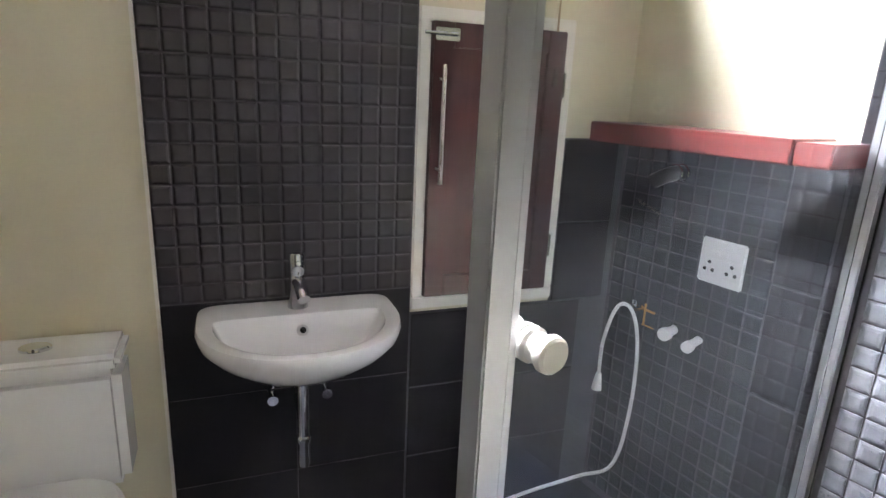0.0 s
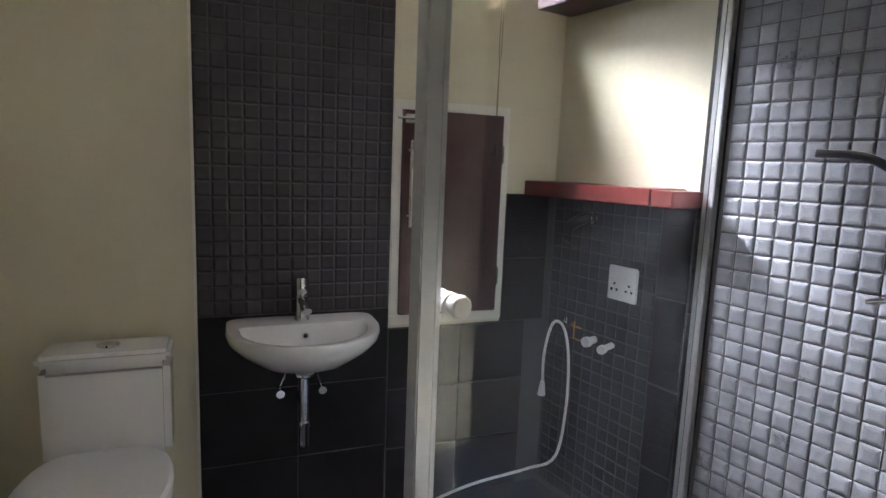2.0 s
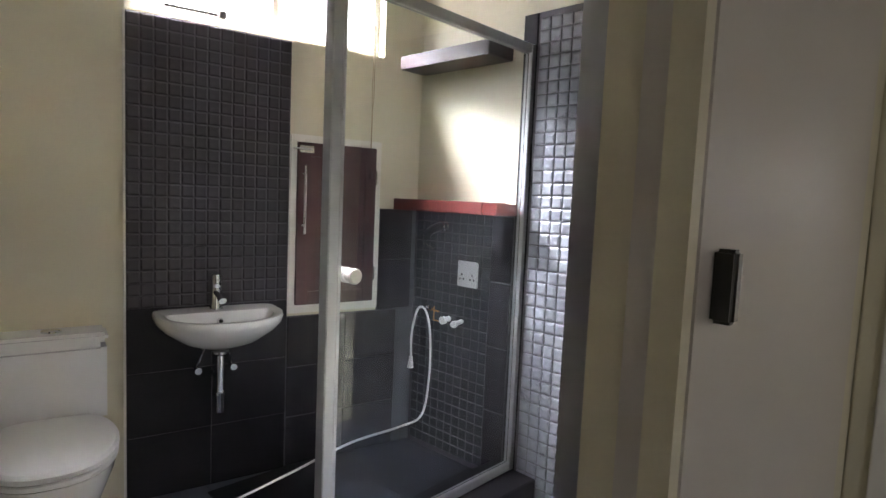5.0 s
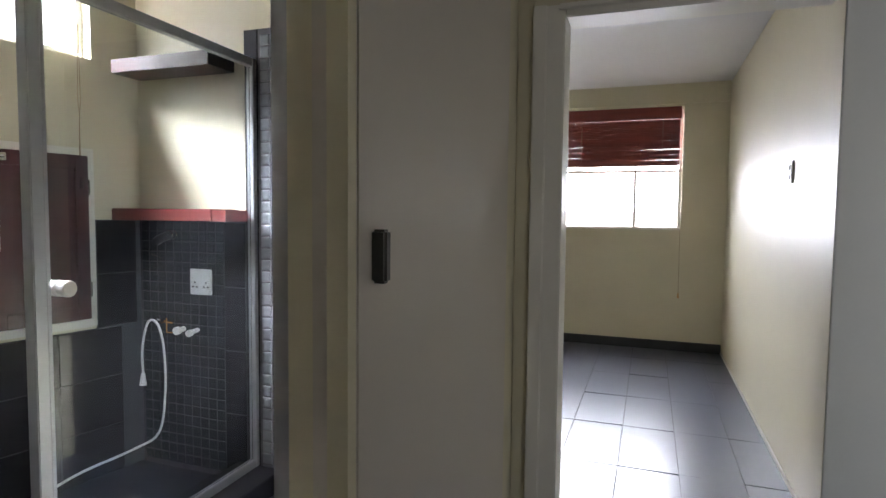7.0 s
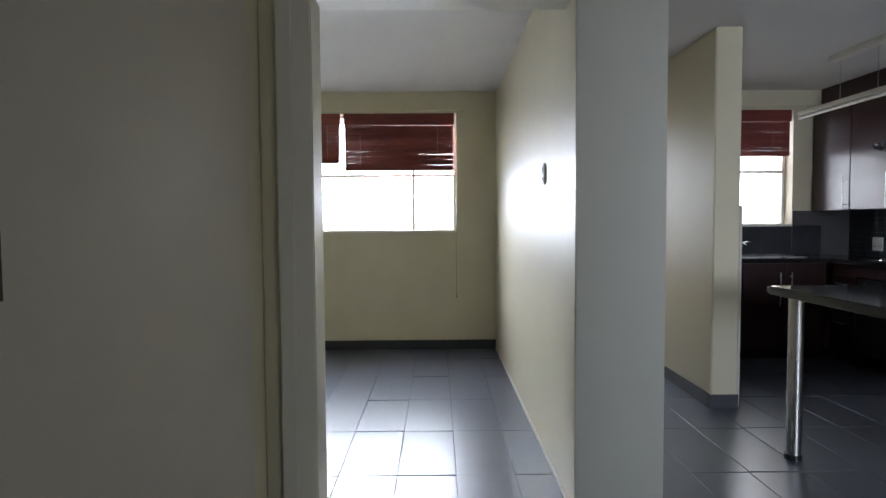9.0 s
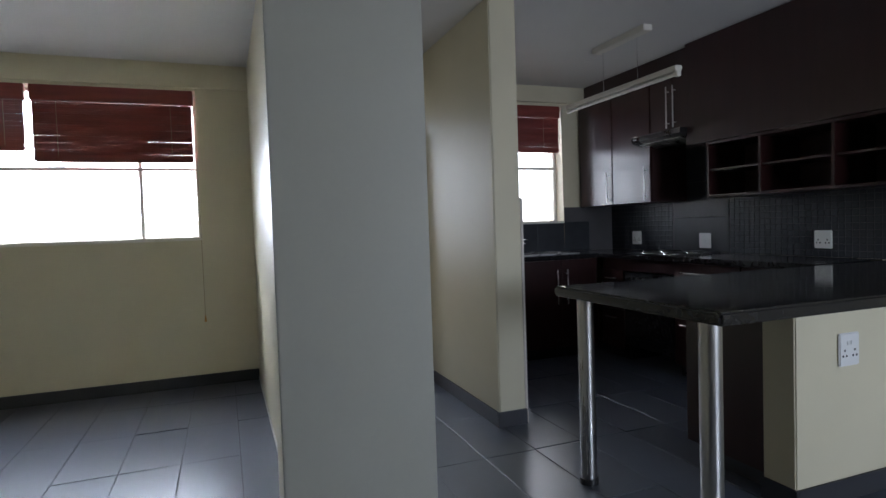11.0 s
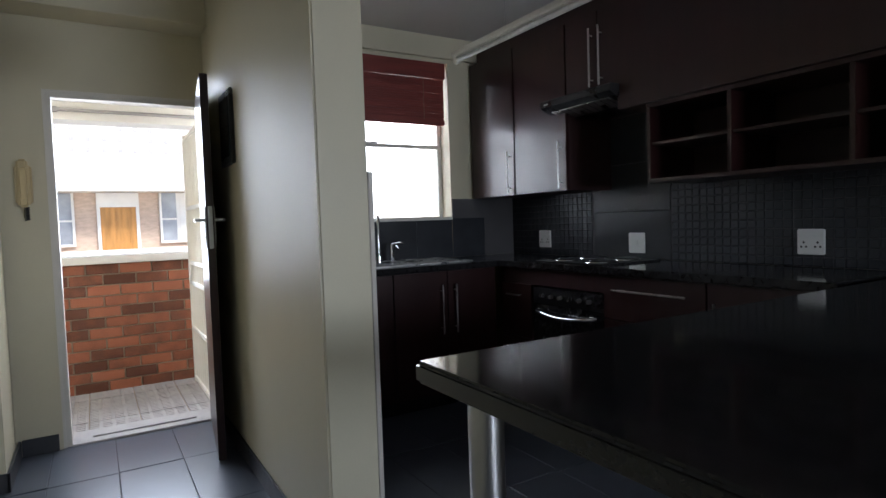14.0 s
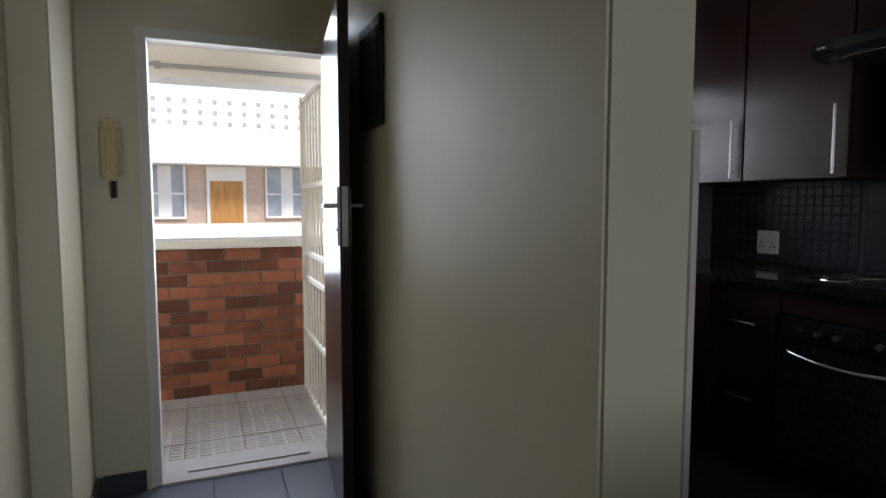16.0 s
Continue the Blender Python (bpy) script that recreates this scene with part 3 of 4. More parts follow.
for s in (-1, 1):
    bm = rod(bmesh.new(), (0.075 * s, -0.002, -0.27), (0.075 * s, -0.05, -0.27), 0.011, 14)
    rod(bm, (0.075 * s, -0.05, -0.27), (0.075 * s, -0.072, -0.27), 0.015, 14)
    tube(bm, spline([(0.075 * s, -0.035, -0.26), (0.055 * s, -0.05, -0.20), (0.02 * s, -0.06, -0.12)], 6), 0.005, 8)
    part("angle_valve", bm, CHROME, basin, "chrome angle valve with supply hose")

hatch = thing("cupboard_hatch", "dark red wooden wall hatch in a white frame", "cupboard", (1.526, SW, 1.21))
hx, hz = 0.241, 0.44
part("frame", boxes((-hx, hx, -0.02, -0.001, -hz, -hz + 0.04), (-hx, hx, -0.02, -0.001, hz - 0.055, hz - 0.02), (-hx, -hx + 0.035, -0.02, -0.001, -hz + 0.04, hz - 0.055), (hx - 0.035, hx, -0.02, -0.001, -hz + 0.04, hz - 0.055), bevel=0.004), WHITE, hatch, "off-white painted frame")
d = part("door", boxes((-0.206, 0.206, -0.022, -0.002, -0.398, 0.384), bevel=0.002), HATCHWOOD, hatch)
for dims in ((-0.206, -0.146, -0.034, -0.023, -0.398, 0.384), (0.146, 0.206, -0.034, -0.023, -0.398, 0.384), (-0.146, 0.146, -0.034, -0.023, 0.318, 0.384), (-0.146, 0.146, -0.034, -0.023, -0.398, -0.332)):
    part("rail", B(*dims, bevel=0.003), HATCHWOOD, d)
bm = rod(bmesh.new(), (-0.182, -0.07, -0.05), (-0.182, -0.07, 0.272), 0.006, 12)
for z in (-0.01, 0.235):
    rod(bm, (-0.182, -0.07, z), (-0.182, -0.03, z), 0.004, 8)
part("bar_handle", bm, STEEL, d, "slim steel bar handle")
bm = B(-0.20, -0.13, -0.04, -0.034, 0.335, 0.368, bevel=0.002)
rod(bm, (-0.232, -0.044, 0.352), (-0.14, -0.044, 0.352), 0.005, 10)
rod(bm, (-0.17, -0.044, 0.352), (-0.17, -0.065, 0.352), 0.004, 8)
part("barrel_bolt", bm, CHROME, d, "small chrome barrel bolt")
part("hinge", rod(bmesh.new(), (0.209, -0.03, 0.20), (0.209, -0.03, 0.27), 0.005, 10), STEEL, d)
part("hinge", rod(bmesh.new(), (0.209, -0.03, -0.29), (0.209, -0.03, -0.22), 0.005, 10), STEEL, d)

bw = structure("window_3", boxes((0.60, 1.775, SW + 0.07, SW + 0.10, 2.06, 2.10), (0.60, 1.775, SW + 0.07, SW + 0.10, 2.44, 2.47), (0.60, 0.65, SW + 0.07, SW + 0.10, 2.1, 2.44), (1.745, 1.775, SW + 0.07, SW + 0.10, 2.1, 2.44), bevel=0.003), WHITE, "high white steel bathroom window, top hung and ajar", "window")
part("mullion", B(1.215, 1.245, SW + 0.065, SW + 0.105, 2.1, 2.44, bevel=0.003), WHITE, bw)
for a, b in ((0.65, 1.215), (1.245, 1.745)):
    p = part("pane", B(a, b, SW + 0.082, SW + 0.088, 2.1, 2.44), PANE, bw)
    p.visible_shadow = False
part("window_stay", boxes((0.75, 1.0, SW + 0.03, SW + 0.04, 2.105, 2.118), (0.97, 1.0, SW + 0.02, SW + 0.06, 2.1, 2.13), bevel=0.002), STEEL, bw, "steel casement stay")

roll = thing("rolled_blind", "red-brown wooden blind rolled up in the bathroom window", "blind", (1.48, SW + 0.035, 2.45))
part("head_rail", B(-0.29, 0.29, -0.02, 0.02, -0.02, 0.018, bevel=0.003), BLIND, roll)
part("roll", rod(bmesh.new(), (-0.285, 0, -0.04), (0.285, 0, -0.04), 0.019, 16), BLIND, roll, "rolled slats")
pull = thing("blind_cord", "tan blind cord with a wooden toggle", "cord", (1.70, SW - 0.03, 2.2))
for s in (0, 1):
    part("cord", tube(bmesh.new(), spline([(0.004 * s, 0, 0.0), (-0.004 + 0.01 * s, 0, -0.35), (0, 0, -0.42), (-0.004 * s, 0.0, -0.72)], 6), 0.0018, 6), CORD, pull)
part("toggle", rod(bmesh.new(), (0, 0, -0.76), (0, 0, -0.71), 0.011, 10, 0.006), MAHOG, pull)

ledge = thing("wooden_ledge", "red-stained wooden ledge on top of the tiles", "shelf", (PW, 1.72, 1.31))
part("board", boxes((-0.193, -0.002, -0.368, 0.232, -0.02, 0.037), bevel=0.003), REDWOOD, ledge)
part("end_block", boxes((-0.19, -0.002, -0.45, -0.37, -0.02, 0.032), bevel=0.003), REDWOOD, ledge, "sunlit end piece of the ledge")
shelf = thing("floating_shelf", "thick dark red floating shelf high on the wall", "shelf", (PW, 1.70, 2.0))
part("board", boxes((-0.18, -0.002, -0.335, 0.25, 0.0, 0.065), bevel=0.003), MAHOG, shelf)

screen = thing("shower_screen", "clear glass shower door in a silver aluminium frame", "shower screen", (0.907, 1.214, 0), turn=1.7)
L = 1.067
part("post", boxes((-0.03, 0.012, -0.022, 0.022, 0.0, 2.05), (0.0125, 0.03, -0.016, 0.016, 0.0, 2.05), bevel=0.003), ALU, screen, "silver aluminium post")
part("wall_jamb", boxes((L - 0.03, L, -0.02, 0.02, 0.1, 2.05), bevel=0.003), ALU, screen)
part("top_rail", boxes((0.03, L - 0.03, -0.018, 0.018, 2.01, 2.05), bevel=0.003), ALU, screen)
part("bottom_rail", boxes((0.03, L - 0.03, -0.018, 0.018, 0.10, 0.14), bevel=0.003), ALU, screen)
g = part("glass_pane", B(0.031, L - 0.031, -0.003, 0.003, 0.141, 2.009), SHOWERGLASS, screen, "clear glass pane")
g.visible_shadow = False
for s in (-1, 1):
    knob = part("knob", lathe(bmesh.new(), (0, 0, 0), [(0, 0.05), (0.022, 0.05), (0.026, 0.046), (0.027, 0.036), (0.024, 0.03), (0.021, 0.026), (0.021, 0.012), (0.026, 0.008), (0.026, 0), (0, 0)], 28), WHITE, screen, "off-white plastic knob")
    knob.matrix_basis = pose(0.062, s * 0.004, 1.09, -90 * s, 0, 0)
# Thin black sheet laid over the floor tiles behind the screen.
structure("laundry_floor", boxes((0.90, PW - 0.02, 1.365, SW - 0.02, 0.002, 0.012), bevel=0.002), SLAB, "thin black sheet over the floor of the laundry corner", "floor")
structure("shower_kerb", boxes((0.86, PW - 0.013, 1.10, 1.36, 0.0, 0.098), bevel=0.004), SLAB, "dark tiled kerb under the shower screen", "kerb")
trim2 = structure("shower_strip", boxes((0.625, 0.66, 0.087, 0.165, 0, 2.15), bevel=0.004), ALU, "silver aluminium jamb strip at the shower", "trim")

arm = thing("hand_shower", "dark chrome shower pipe without a rose", "shower", (PW - 0.012, 0.66, 1.40))
part("arm", tube(bmesh.new(), spline([(0, 0, 0), (-0.06, 0.05, -0.005), (-0.11, 0.13, 0.05), (-0.13, 0.24, 0.06)], 6), 0.011, 12), GUNMETAL, arm)
part("wall_flange", lathe(bmesh.new(), (0, 0, 0), [(0.03, 0), (0.028, 0.006), (0.012, 0.012)], 24), CHROME, arm).matrix_basis = pose(0, 0, 0, 0, -90, 0)
mixer = thing("shower_mixer", "black and chrome lever shower mixer on the mosaic", "tap", (PW - 0.012, 0.64, 1.13))
part("plate", lathe(bmesh.new(), (0, 0, 0), [(0, 0.012), (0.06, 0.012), (0.068, 0.008), (0.07, 0)], 32), GUNMETAL, mixer).matrix_basis = pose(0, 0, 0, 0, -90, 0)
part("body", rod(bmesh.new(), (-0.012, 0, 0), (-0.07, 0, 0), 0.036, 24, 0.03), BLACK, mixer)
part("lever", tube(bmesh.new(), [(-0.055, 0.02, 0), (-0.07, 0.13, -0.03)], 0.007, 10), CHROME, mixer)


def socket(name, label, at, turn, w=0.13, h=0.13, kind="double", group="wall sockets"):
    """A plate that faces -y before it is turned."""
    s = tagged(thing(name, label, "socket", at, group, turn))
    part("plate", B(-w / 2, w / 2, -0.012, -0.0005, -h / 2, h / 2, bevel=0.005, seg=3), PLASTIC, s)
    if kind == "double":
        for x in (-0.25, 0.25):
            part("rocker", B(w * (x * 0.35) - 0.009, w * (x * 0.35) + 0.009, -0.017, -0.0125, h * 0.13, h * 0.27, bevel=0.002), PLASTIC, s)
            for a, b in ((0, 0.0), (-0.09, -0.17), (0.09, -0.17)):
                part("hole", rod(bmesh.new(), (w * (x + a), -0.0121, h * (b - 0.02)), (w * (x + a), -0.0128, h * (b - 0.02)), 0.0055, 10), BLACK, s)
    else:
        part("rocker", B(-0.012, 0.012, -0.018, -0.0125, -0.018, 0.018, bevel=0.003), PLASTIC, s)
    return s


socket("wall_socket", "white double wall socket on slate mosaic above pipes", (PW - 0.0145, 1.567, 0.985), -90, 0.135, 0.13)

hose = thing("drain_hose", "thin white hose hanging from a wall tap", "hose", (PW, 1.815, 0.77))
part("tap_body", rod(rod(bmesh.new(), (-0.012, 0, 0), (-0.07, 0, 0), 0.012, 12), (-0.05, 0, 0.0), (-0.05, 0, 0.035), 0.009, 10), CHROME, hose)
part("hose", tube(bmesh.new(), spline([(-0.06, 0.10, -0.28), (-0.075, 0.085, -0.14), (-0.085, 0.035, 0.0), (-0.08, -0.02, 0.0), (-0.07, -0.05, -0.12), (-0.065, -0.05, -0.35), (-0.08, -0.02, -0.56), (-0.16, 0.06, -0.63), (-0.45, 0.10, -0.65), (-0.75, 0.13, -0.715), (-1.05, 0.13, -0.755)], 7), 0.006, 10), PLASTIC, hose)
part("connector", rod(bmesh.new(), (-0.06, 0.102, -0.335), (-0.06, 0.10, -0.275), 0.018, 12, 0.010), PLASTIC, hose, "white screw connector")
fan = thing("pipe_elbow", "dark pipe elbow with chrome rings under the ledge", "pipe", (PW - 0.012, 1.735, 1.215))
part("elbow", tube(bmesh.new(), spline([(0, 0, 0), (-0.045, 0.0, 0.0), (-0.065, 0.02, -0.012), (-0.07, 0.05, -0.03)], 6), 0.022, 16), BLACK, fan)
for k in (0.012, 0.04):
    part("ring", lathe(bmesh.new(), (0, 0, 0), [(0.024, 0), (0.027, 0.003), (0.024, 0.006)], 24), CHROME, fan).matrix_basis = pose(-k, 0, 0, 0, -90, 0)
stub = thing("pipe_stub", "capped white and copper pipe stubs in the tiles", "pipe", (PW - 0.012, 1.685, 0.74))
part("cap", rod(rod(bmesh.new(), (0, 0, 0), (-0.05, -0.01, 0), 0.014, 12), (-0.05, -0.01, 0), (-0.07, -0.012, 0), 0.02, 12), PLASTIC, stub)
part("stub", rod(rod(bmesh.new(), (0, -0.085, 0), (-0.06, -0.095, -0.004), 0.012, 12), (-0.06, -0.095, -0.004), (-0.08, -0.10, -0.004), 0.017, 12), PLASTIC, stub)
patch = part("broken_plaster", B(-0.004, 0.0, 0.075, 0.12, -0.03, 0.045, bevel=0.001), PINE, stub, "bare plaster patch round the pipe")

# ---- hall ----
cup = thing("hall_cupboard", "flush cream-grey cupboard door with a dark handle", "cupboard", (0.53, -0.075, 0))
part("door_panel", B(0.002, 1.078, 0.0, 0.09, 0.012, 2.29, bevel=0.004), DOORPAINT, cup)
part("handle", B(0.048, 0.072, -0.03, -0.0005, 1.213, 1.308, bevel=0.005, seg=3), BLACK, cup, "dark brown recessed pull")
hall_door = thing("bathroom_door", "dark wooden bathroom door, folded back open", "door", (-0.335, 0.112, 0.01), turn=97)
part("leaf", B(0, 0.8, 0.0, 0.04, 0, 2.02, bevel=0.003), MAHOG, hall_door)

sw = thing("light_switch", "white rocker light switch plate on the bedroom wall", "switch", (3.13, -1.224, 1.57), turn=180)
part("plate", B(-0.04, 0.04, -0.011, -0.0005, -0.06, 0.06, bevel=0.004), PLASTIC, sw)
for z in (-0.025, 0.025):
    part("rocker", B(-0.01, 0.01, -0.017, -0.0115, z - 0.014, z + 0.014, bevel=0.002), PLASTIC, sw)
sw2 = copy_thing(sw, pose(4.9, -1.3475, 1.30))
tagged(sw2, "white rocker light switch plate on the entry wall")

phone = thing("intercom_handset", "yellowed plastic intercom handset on the entry wall", "intercom", (XI + 0.118, -1.575, 1.50))
part("base", B(-0.035, -0.0005, -0.04, 0.04, -0.10, 0.11, bevel=0.008, seg=3), OLDPLASTIC, phone)
bm = B(-0.062, -0.037, -0.025, 0.022, -0.115, 0.135, bevel=0.010, seg=3)
box(bm, -0.085, -0.045, -0.028, 0.025, 0.085, 0.14, 0.012, 3)
box(bm, -0.085, -0.045, -0.028, 0.025, -0.12, -0.065, 0.012, 3)
part("handset", bm, OLDPLASTIC, phone)
bm = tube(bmesh.new(), [(-0.045 + 0.012 * math.cos(a * 1.1), -0.01 + 0.012 * math.sin(a * 1.1), -0.115 - 0.0016 * a) for a in range(48)], 0.003, 6)
part("coiled_cord", bm, BLACK, phone, "black coiled cord")


# Flat black box for the faint dark shape on this wall.
board = thing("distribution_board", "flat black box with a dark lid on the entry wall", "fuse box", (5.21, -2.524, 1.75))
part("case", B(-0.14, 0.14, 0.0, 0.02, -0.19, 0.19, bevel=0.004), BLACK, board)
part("lid", B(-0.11, 0.11, 0.0205, 0.025, -0.15, 0.15, bevel=0.002), DARKGLASS, board, "smoked lid")


def pendant(at, label):
    p = thing("pendant_lamp", label, "lamp", at, "pendant lamps")
    part("shade", lathe(bmesh.new(), (0, 0, 0), [(0.05, 0.095), (0.09, 0.105), (0.14, 0.095), (0.18, 0.055), (0.195, 0.0), (0.18, -0.055), (0.14, -0.092), (0.10, -0.10), (0.065, -0.09), (0.05, -0.07), (0.05, -0.02)], 48), LAMPGLASS, p, "squat white opal glass shade")
    for k in range(3):
        a = k * math.tau / 3 + 0.4
        part("cable", tube(bmesh.new(), [(0.05 * math.cos(a), 0.05 * math.sin(a), 0.09), (0.03 * math.cos(a), 0.03 * math.sin(a), H - at[2] - 0.02)], 0.002, 6), STEEL, p)
    part("ceiling_rose", lathe(bmesh.new(), (0, 0, H - at[2]), [(0, -0.03), (0.05, -0.028), (0.055, -0.001)], 24), WHITE, p)
    return p


pendant((4.12, -1.94, 2.10), "white opal glass pendant lamp over the entry")
pendant((3.9, 0.40, 2.03), "white opal glass pendant lamp in the bedroom")

# ---- kitchen ----
KY = -4.87                 # back wall
TOP, TH = 0.95, 0.04
splash = structure("backsplash", boxes((4.90, XI, KY, KY + 0.01, TOP, 1.40), (1.9, 4.28, KY, KY + 0.01, TOP, 1.40)), MGROUT, "charcoal mosaic backsplash above the worktop", "tiled wall")
plain = structure("backsplash_panel", boxes((4.28, 4.90, KY, KY + 0.01, TOP, 1.95), (XI - 0.01, XI, -4.86, -2.712, TOP, 1.235), (XI - 0.01, XI, -4.86, -4.275, 1.235, 1.40)), MGROUT, "large plain charcoal tiles behind the hob and sink", "tiled wall")

counter = thing("worktop", "polished black granite worktop along two walls", "worktop", (0, 0, TOP))
part("back_slab", B(3.10, XI - 0.012, KY + 0.012, -4.25, -TH, 0, bevel=0.006), GRANITE, counter)
part("sink_slab", B(5.20, XI - 0.012, -4.248, -2.732, -TH, 0, bevel=0.006), GRANITE, counter)
bar = thing("breakfast_bar", "polished black granite breakfast bar on steel legs", "counter", (0, 0, TOP))
part("slab", B(2.06, 3.04, KY + 0.012, -2.425, -0.045, 0.001, bevel=0.009, seg=3), GRANITE, bar)
for x, y in ((3.0, -2.57), (2.19, -2.51)):
    leg = part("leg", rod(bmesh.new(), (x, y, -TOP + 0.001), (x, y, -0.046), 0.038, 32), STEEL, bar, "brushed steel tube leg")
    part("foot", rod(bmesh.new(), (x, y, -TOP + 0.001), (x, y, -TOP + 0.03), 0.045, 32), BLACK, leg)
structure("bar_wall", boxes((2.40, 2.56, KY, -3.18, 0, 0.904), bevel=0.006), CREAM, "low cream painted wall under the breakfast bar", "wall")
socket("wall_socket", "white double wall socket on the low bar wall", (2.3995, -3.493, 0.66), -90, 0.125, 0.145)
socket("wall_socket", "white double wall socket on the backsplash near the bar", (3.487, KY + 0.0105, 1.072), 180, 0.128, 0.125)
socket("wall_socket", "white double wall socket on the backsplash near the window", (5.41, KY + 0.0105, 1.07), 180, 0.135, 0.13)
socket("stove_switch", "white stove isolator switch on plain charcoal tile", (4.535, KY + 0.0105, 1.052), 180, 0.13, 0.13, kind="single")


def bar_pull(parent, a, b, out):
    a, b, out = Vector(a), Vector(b), Vector(out)
    bm = rod(bmesh.new(), a + out, b + out, 0.006, 12)
    for k in (0.12, 0.88):
        p = a.lerp(b, k)
        rod(bm, p, p + out, 0.004, 8)
    return part("bar_handle", bm, STEEL, parent, "steel bar handle")


def wall_unit(x0, x1, z0, z1, front, handles, label):
    u = thing("wall_cabinet", label, "cabinet", (0, 0, 0), "kitchen wall cabinets")
    part("carcass", B(x0, x1, KY + 0.012, front - 0.021, z0, z1, bevel=0.002), CARC, u)
    d = part("door", B(x0 + 0.002, x1 - 0.002, front - 0.02, front, z0 + 0.002, z1 - 0.002, bevel=0.002), MAHOG, u)
    for hx, h0, h1 in handles:
        bar_pull(d, (hx, front, h0), (hx, front, h1), (0, 0.032, 0))
    return u


UF = -4.46
wall_unit(5.265, 5.80, 1.40, 2.43, UF, [(5.31, 1.415, 1.71)], "mahogany wall cabinet door catching window light")
wall_unit(4.74, 5.26, 1.40, 2.43, UF, [(4.785, 1.415, 1.71)], "mahogany wall cabinet beside the cooker hood")
wall_unit(4.468, 4.735, 1.97, 2.43, UF, [(4.505, 1.99, 2.33)], "narrow mahogany cabinet above the cooker hood")
wall_unit(4.31, 4.463, 1.97, 2.43, UF, [(4.43, 1.99, 2.33)], "narrow mahogany cabinet above the cooker hood")
structure("bulkhead", boxes((4.31, XI - 0.04, KY, UF - 0.06, 2.432, H)), CARC, "dark bulkhead above the wall cabinets", "bulkhead")
wall_unit(2.545, 4.305, 1.822, 2.615, -4.44, [(2.59, 1.86, 2.25)], "long dark mahogany overhead cabinet reaching the ceiling")
wall_unit(1.85, 2.54, 1.40, 2.615, -4.44, [], "tall dark mahogany overhead cabinet")
op = thing("open_shelf_unit", "open dark mahogany pigeonhole shelves, empty", "shelf unit", (0, 0, 0))
part("back", B(2.67, 4.115, KY + 0.012, KY + 0.03, 1.40, 1.818), CARC, op)
for n, d in (("base", (2.655, 4.125, 1.40, 1.42)), ("top", (2.655, 4.125, 1.80, 1.82))):
    part(n, B(d[0], d[1], KY + 0.03, -4.46, d[2], d[3], bevel=0.002), MAHOG, op)
for x in (2.665, 3.14, 3.655, 4.115):
    part("divider", B(x - 0.011, x + 0.011, KY + 0.031, -4.463, 1.421, 1.799, bevel=0.002), MAHOG, op)
for a, b in ((2.676, 3.129), (3.151, 3.644), (3.666, 4.104)):
    part("shelf", B(a, b, KY + 0.031, -4.475, 1.60, 1.615, bevel=0.002), MAHOG, op)

hood = thing("cooker_hood", "slim dark cooker hood with a pale glass visor", "cooker hood", (0, 0, 0))
part("body", B(4.29, 4.87, KY + 0.012, -4.56, 1.88, 1.965, bevel=0.004), BLACK, hood)
bm = bmesh.new()
ends = [[bm.verts.new((x, y, z)) for y, z in ((-4.558, 1.966), (-4.372, 1.966), (-4.366, 1.958), (-4.366, 1.925), (-4.40, 1.905), (-4.558, 1.862))] for x in (4.29, 4.87)]
for k in range(6):
    bm.faces.new((ends[0][k], ends[0][(k + 1) % 6], ends[1][(k + 1) % 6], ends[1][k]))
bm.faces.new(ends[0])
bm.faces.new(ends[1][::-1])
part("visor", bm, BLACK, hood, "black visor with a sloping underside")
filter_grid = part("filter", B(-0.24, 0.24, -0.065, 0.065, -0.004, 0.0, bevel=0.001), STEEL, hood, "brushed steel grease filter")
filter_grid.matrix_basis = pose(4.58, -4.478, 1.882, 15.2, 0, 0)
for k in range(9):
    part("groove", B(-0.222 + k * 0.054, -0.218 + k * 0.054, -0.06, 0.06, -0.006, -0.0042), GUNMETAL, filter_grid)
for k in range(2):
    part("button", B(4.80 + k * 0.02, 4.812 + k * 0.02, -4.366, -4.362, 1.936, 1.944), PLASTIC, hood)


def base_unit(x0, x1, front, label, drawers=(), doors=1, along="x"):
    u = thing("base_cabinet", label, "cabinet", (0, 0, 0), "kitchen base cabinets")
    if along == "x":
        part("carcass", B(x0, x1, KY + 0.02, front - 0.021, 0.10, 0.908), CARC, u)
        part("plinth", B(x0, x1, KY + 0.03, front - 0.07, 0.001, 0.099), BLACK, u)
    else:
        part("carcass", B(front + 0.021, XI - 0.012, x0, x1, 0.10, 0.908), CARC, u)
        part("plinth", B(front + 0.07, XI - 0.012, x0, x1, 0.001, 0.099), BLACK, u)
    if drawers:
        for a, b in zip(drawers, drawers[1:]):
            d = part("drawer_front", B(x0 + 0.002, x1 - 0.002, front - 0.02, front, a + 0.003, b - 0.003, bevel=0.002), MAHOG, u)
            bar_pull(d, (x0 + 0.09, front, b - 0.075), (x1 - 0.09, front, b - 0.075), (0, 0.03, 0))
    else:
        w = (x1 - x0) / doors
        for k in range(doors):
            a, b = x0 + k * w + 0.002, x0 + (k + 1) * w - 0.002
            h = b - 0.05 if k % 2 == 0 else a + 0.05
            if along == "x":
                d = part("door", B(a, b, front - 0.02, front, 0.105, 0.905, bevel=0.002), MAHOG, u)
                bar_pull(d, (h, front, 0.5), (h, front, 0.82), (0, 0.03, 0))
            else:
                d = part("door", B(front, front + 0.02, a, b, 0.105, 0.905, bevel=0.002), MAHOG, u)
                bar_pull(d, (front, h, 0.5), (front, h, 0.82), (-0.03, 0, 0))
    return u


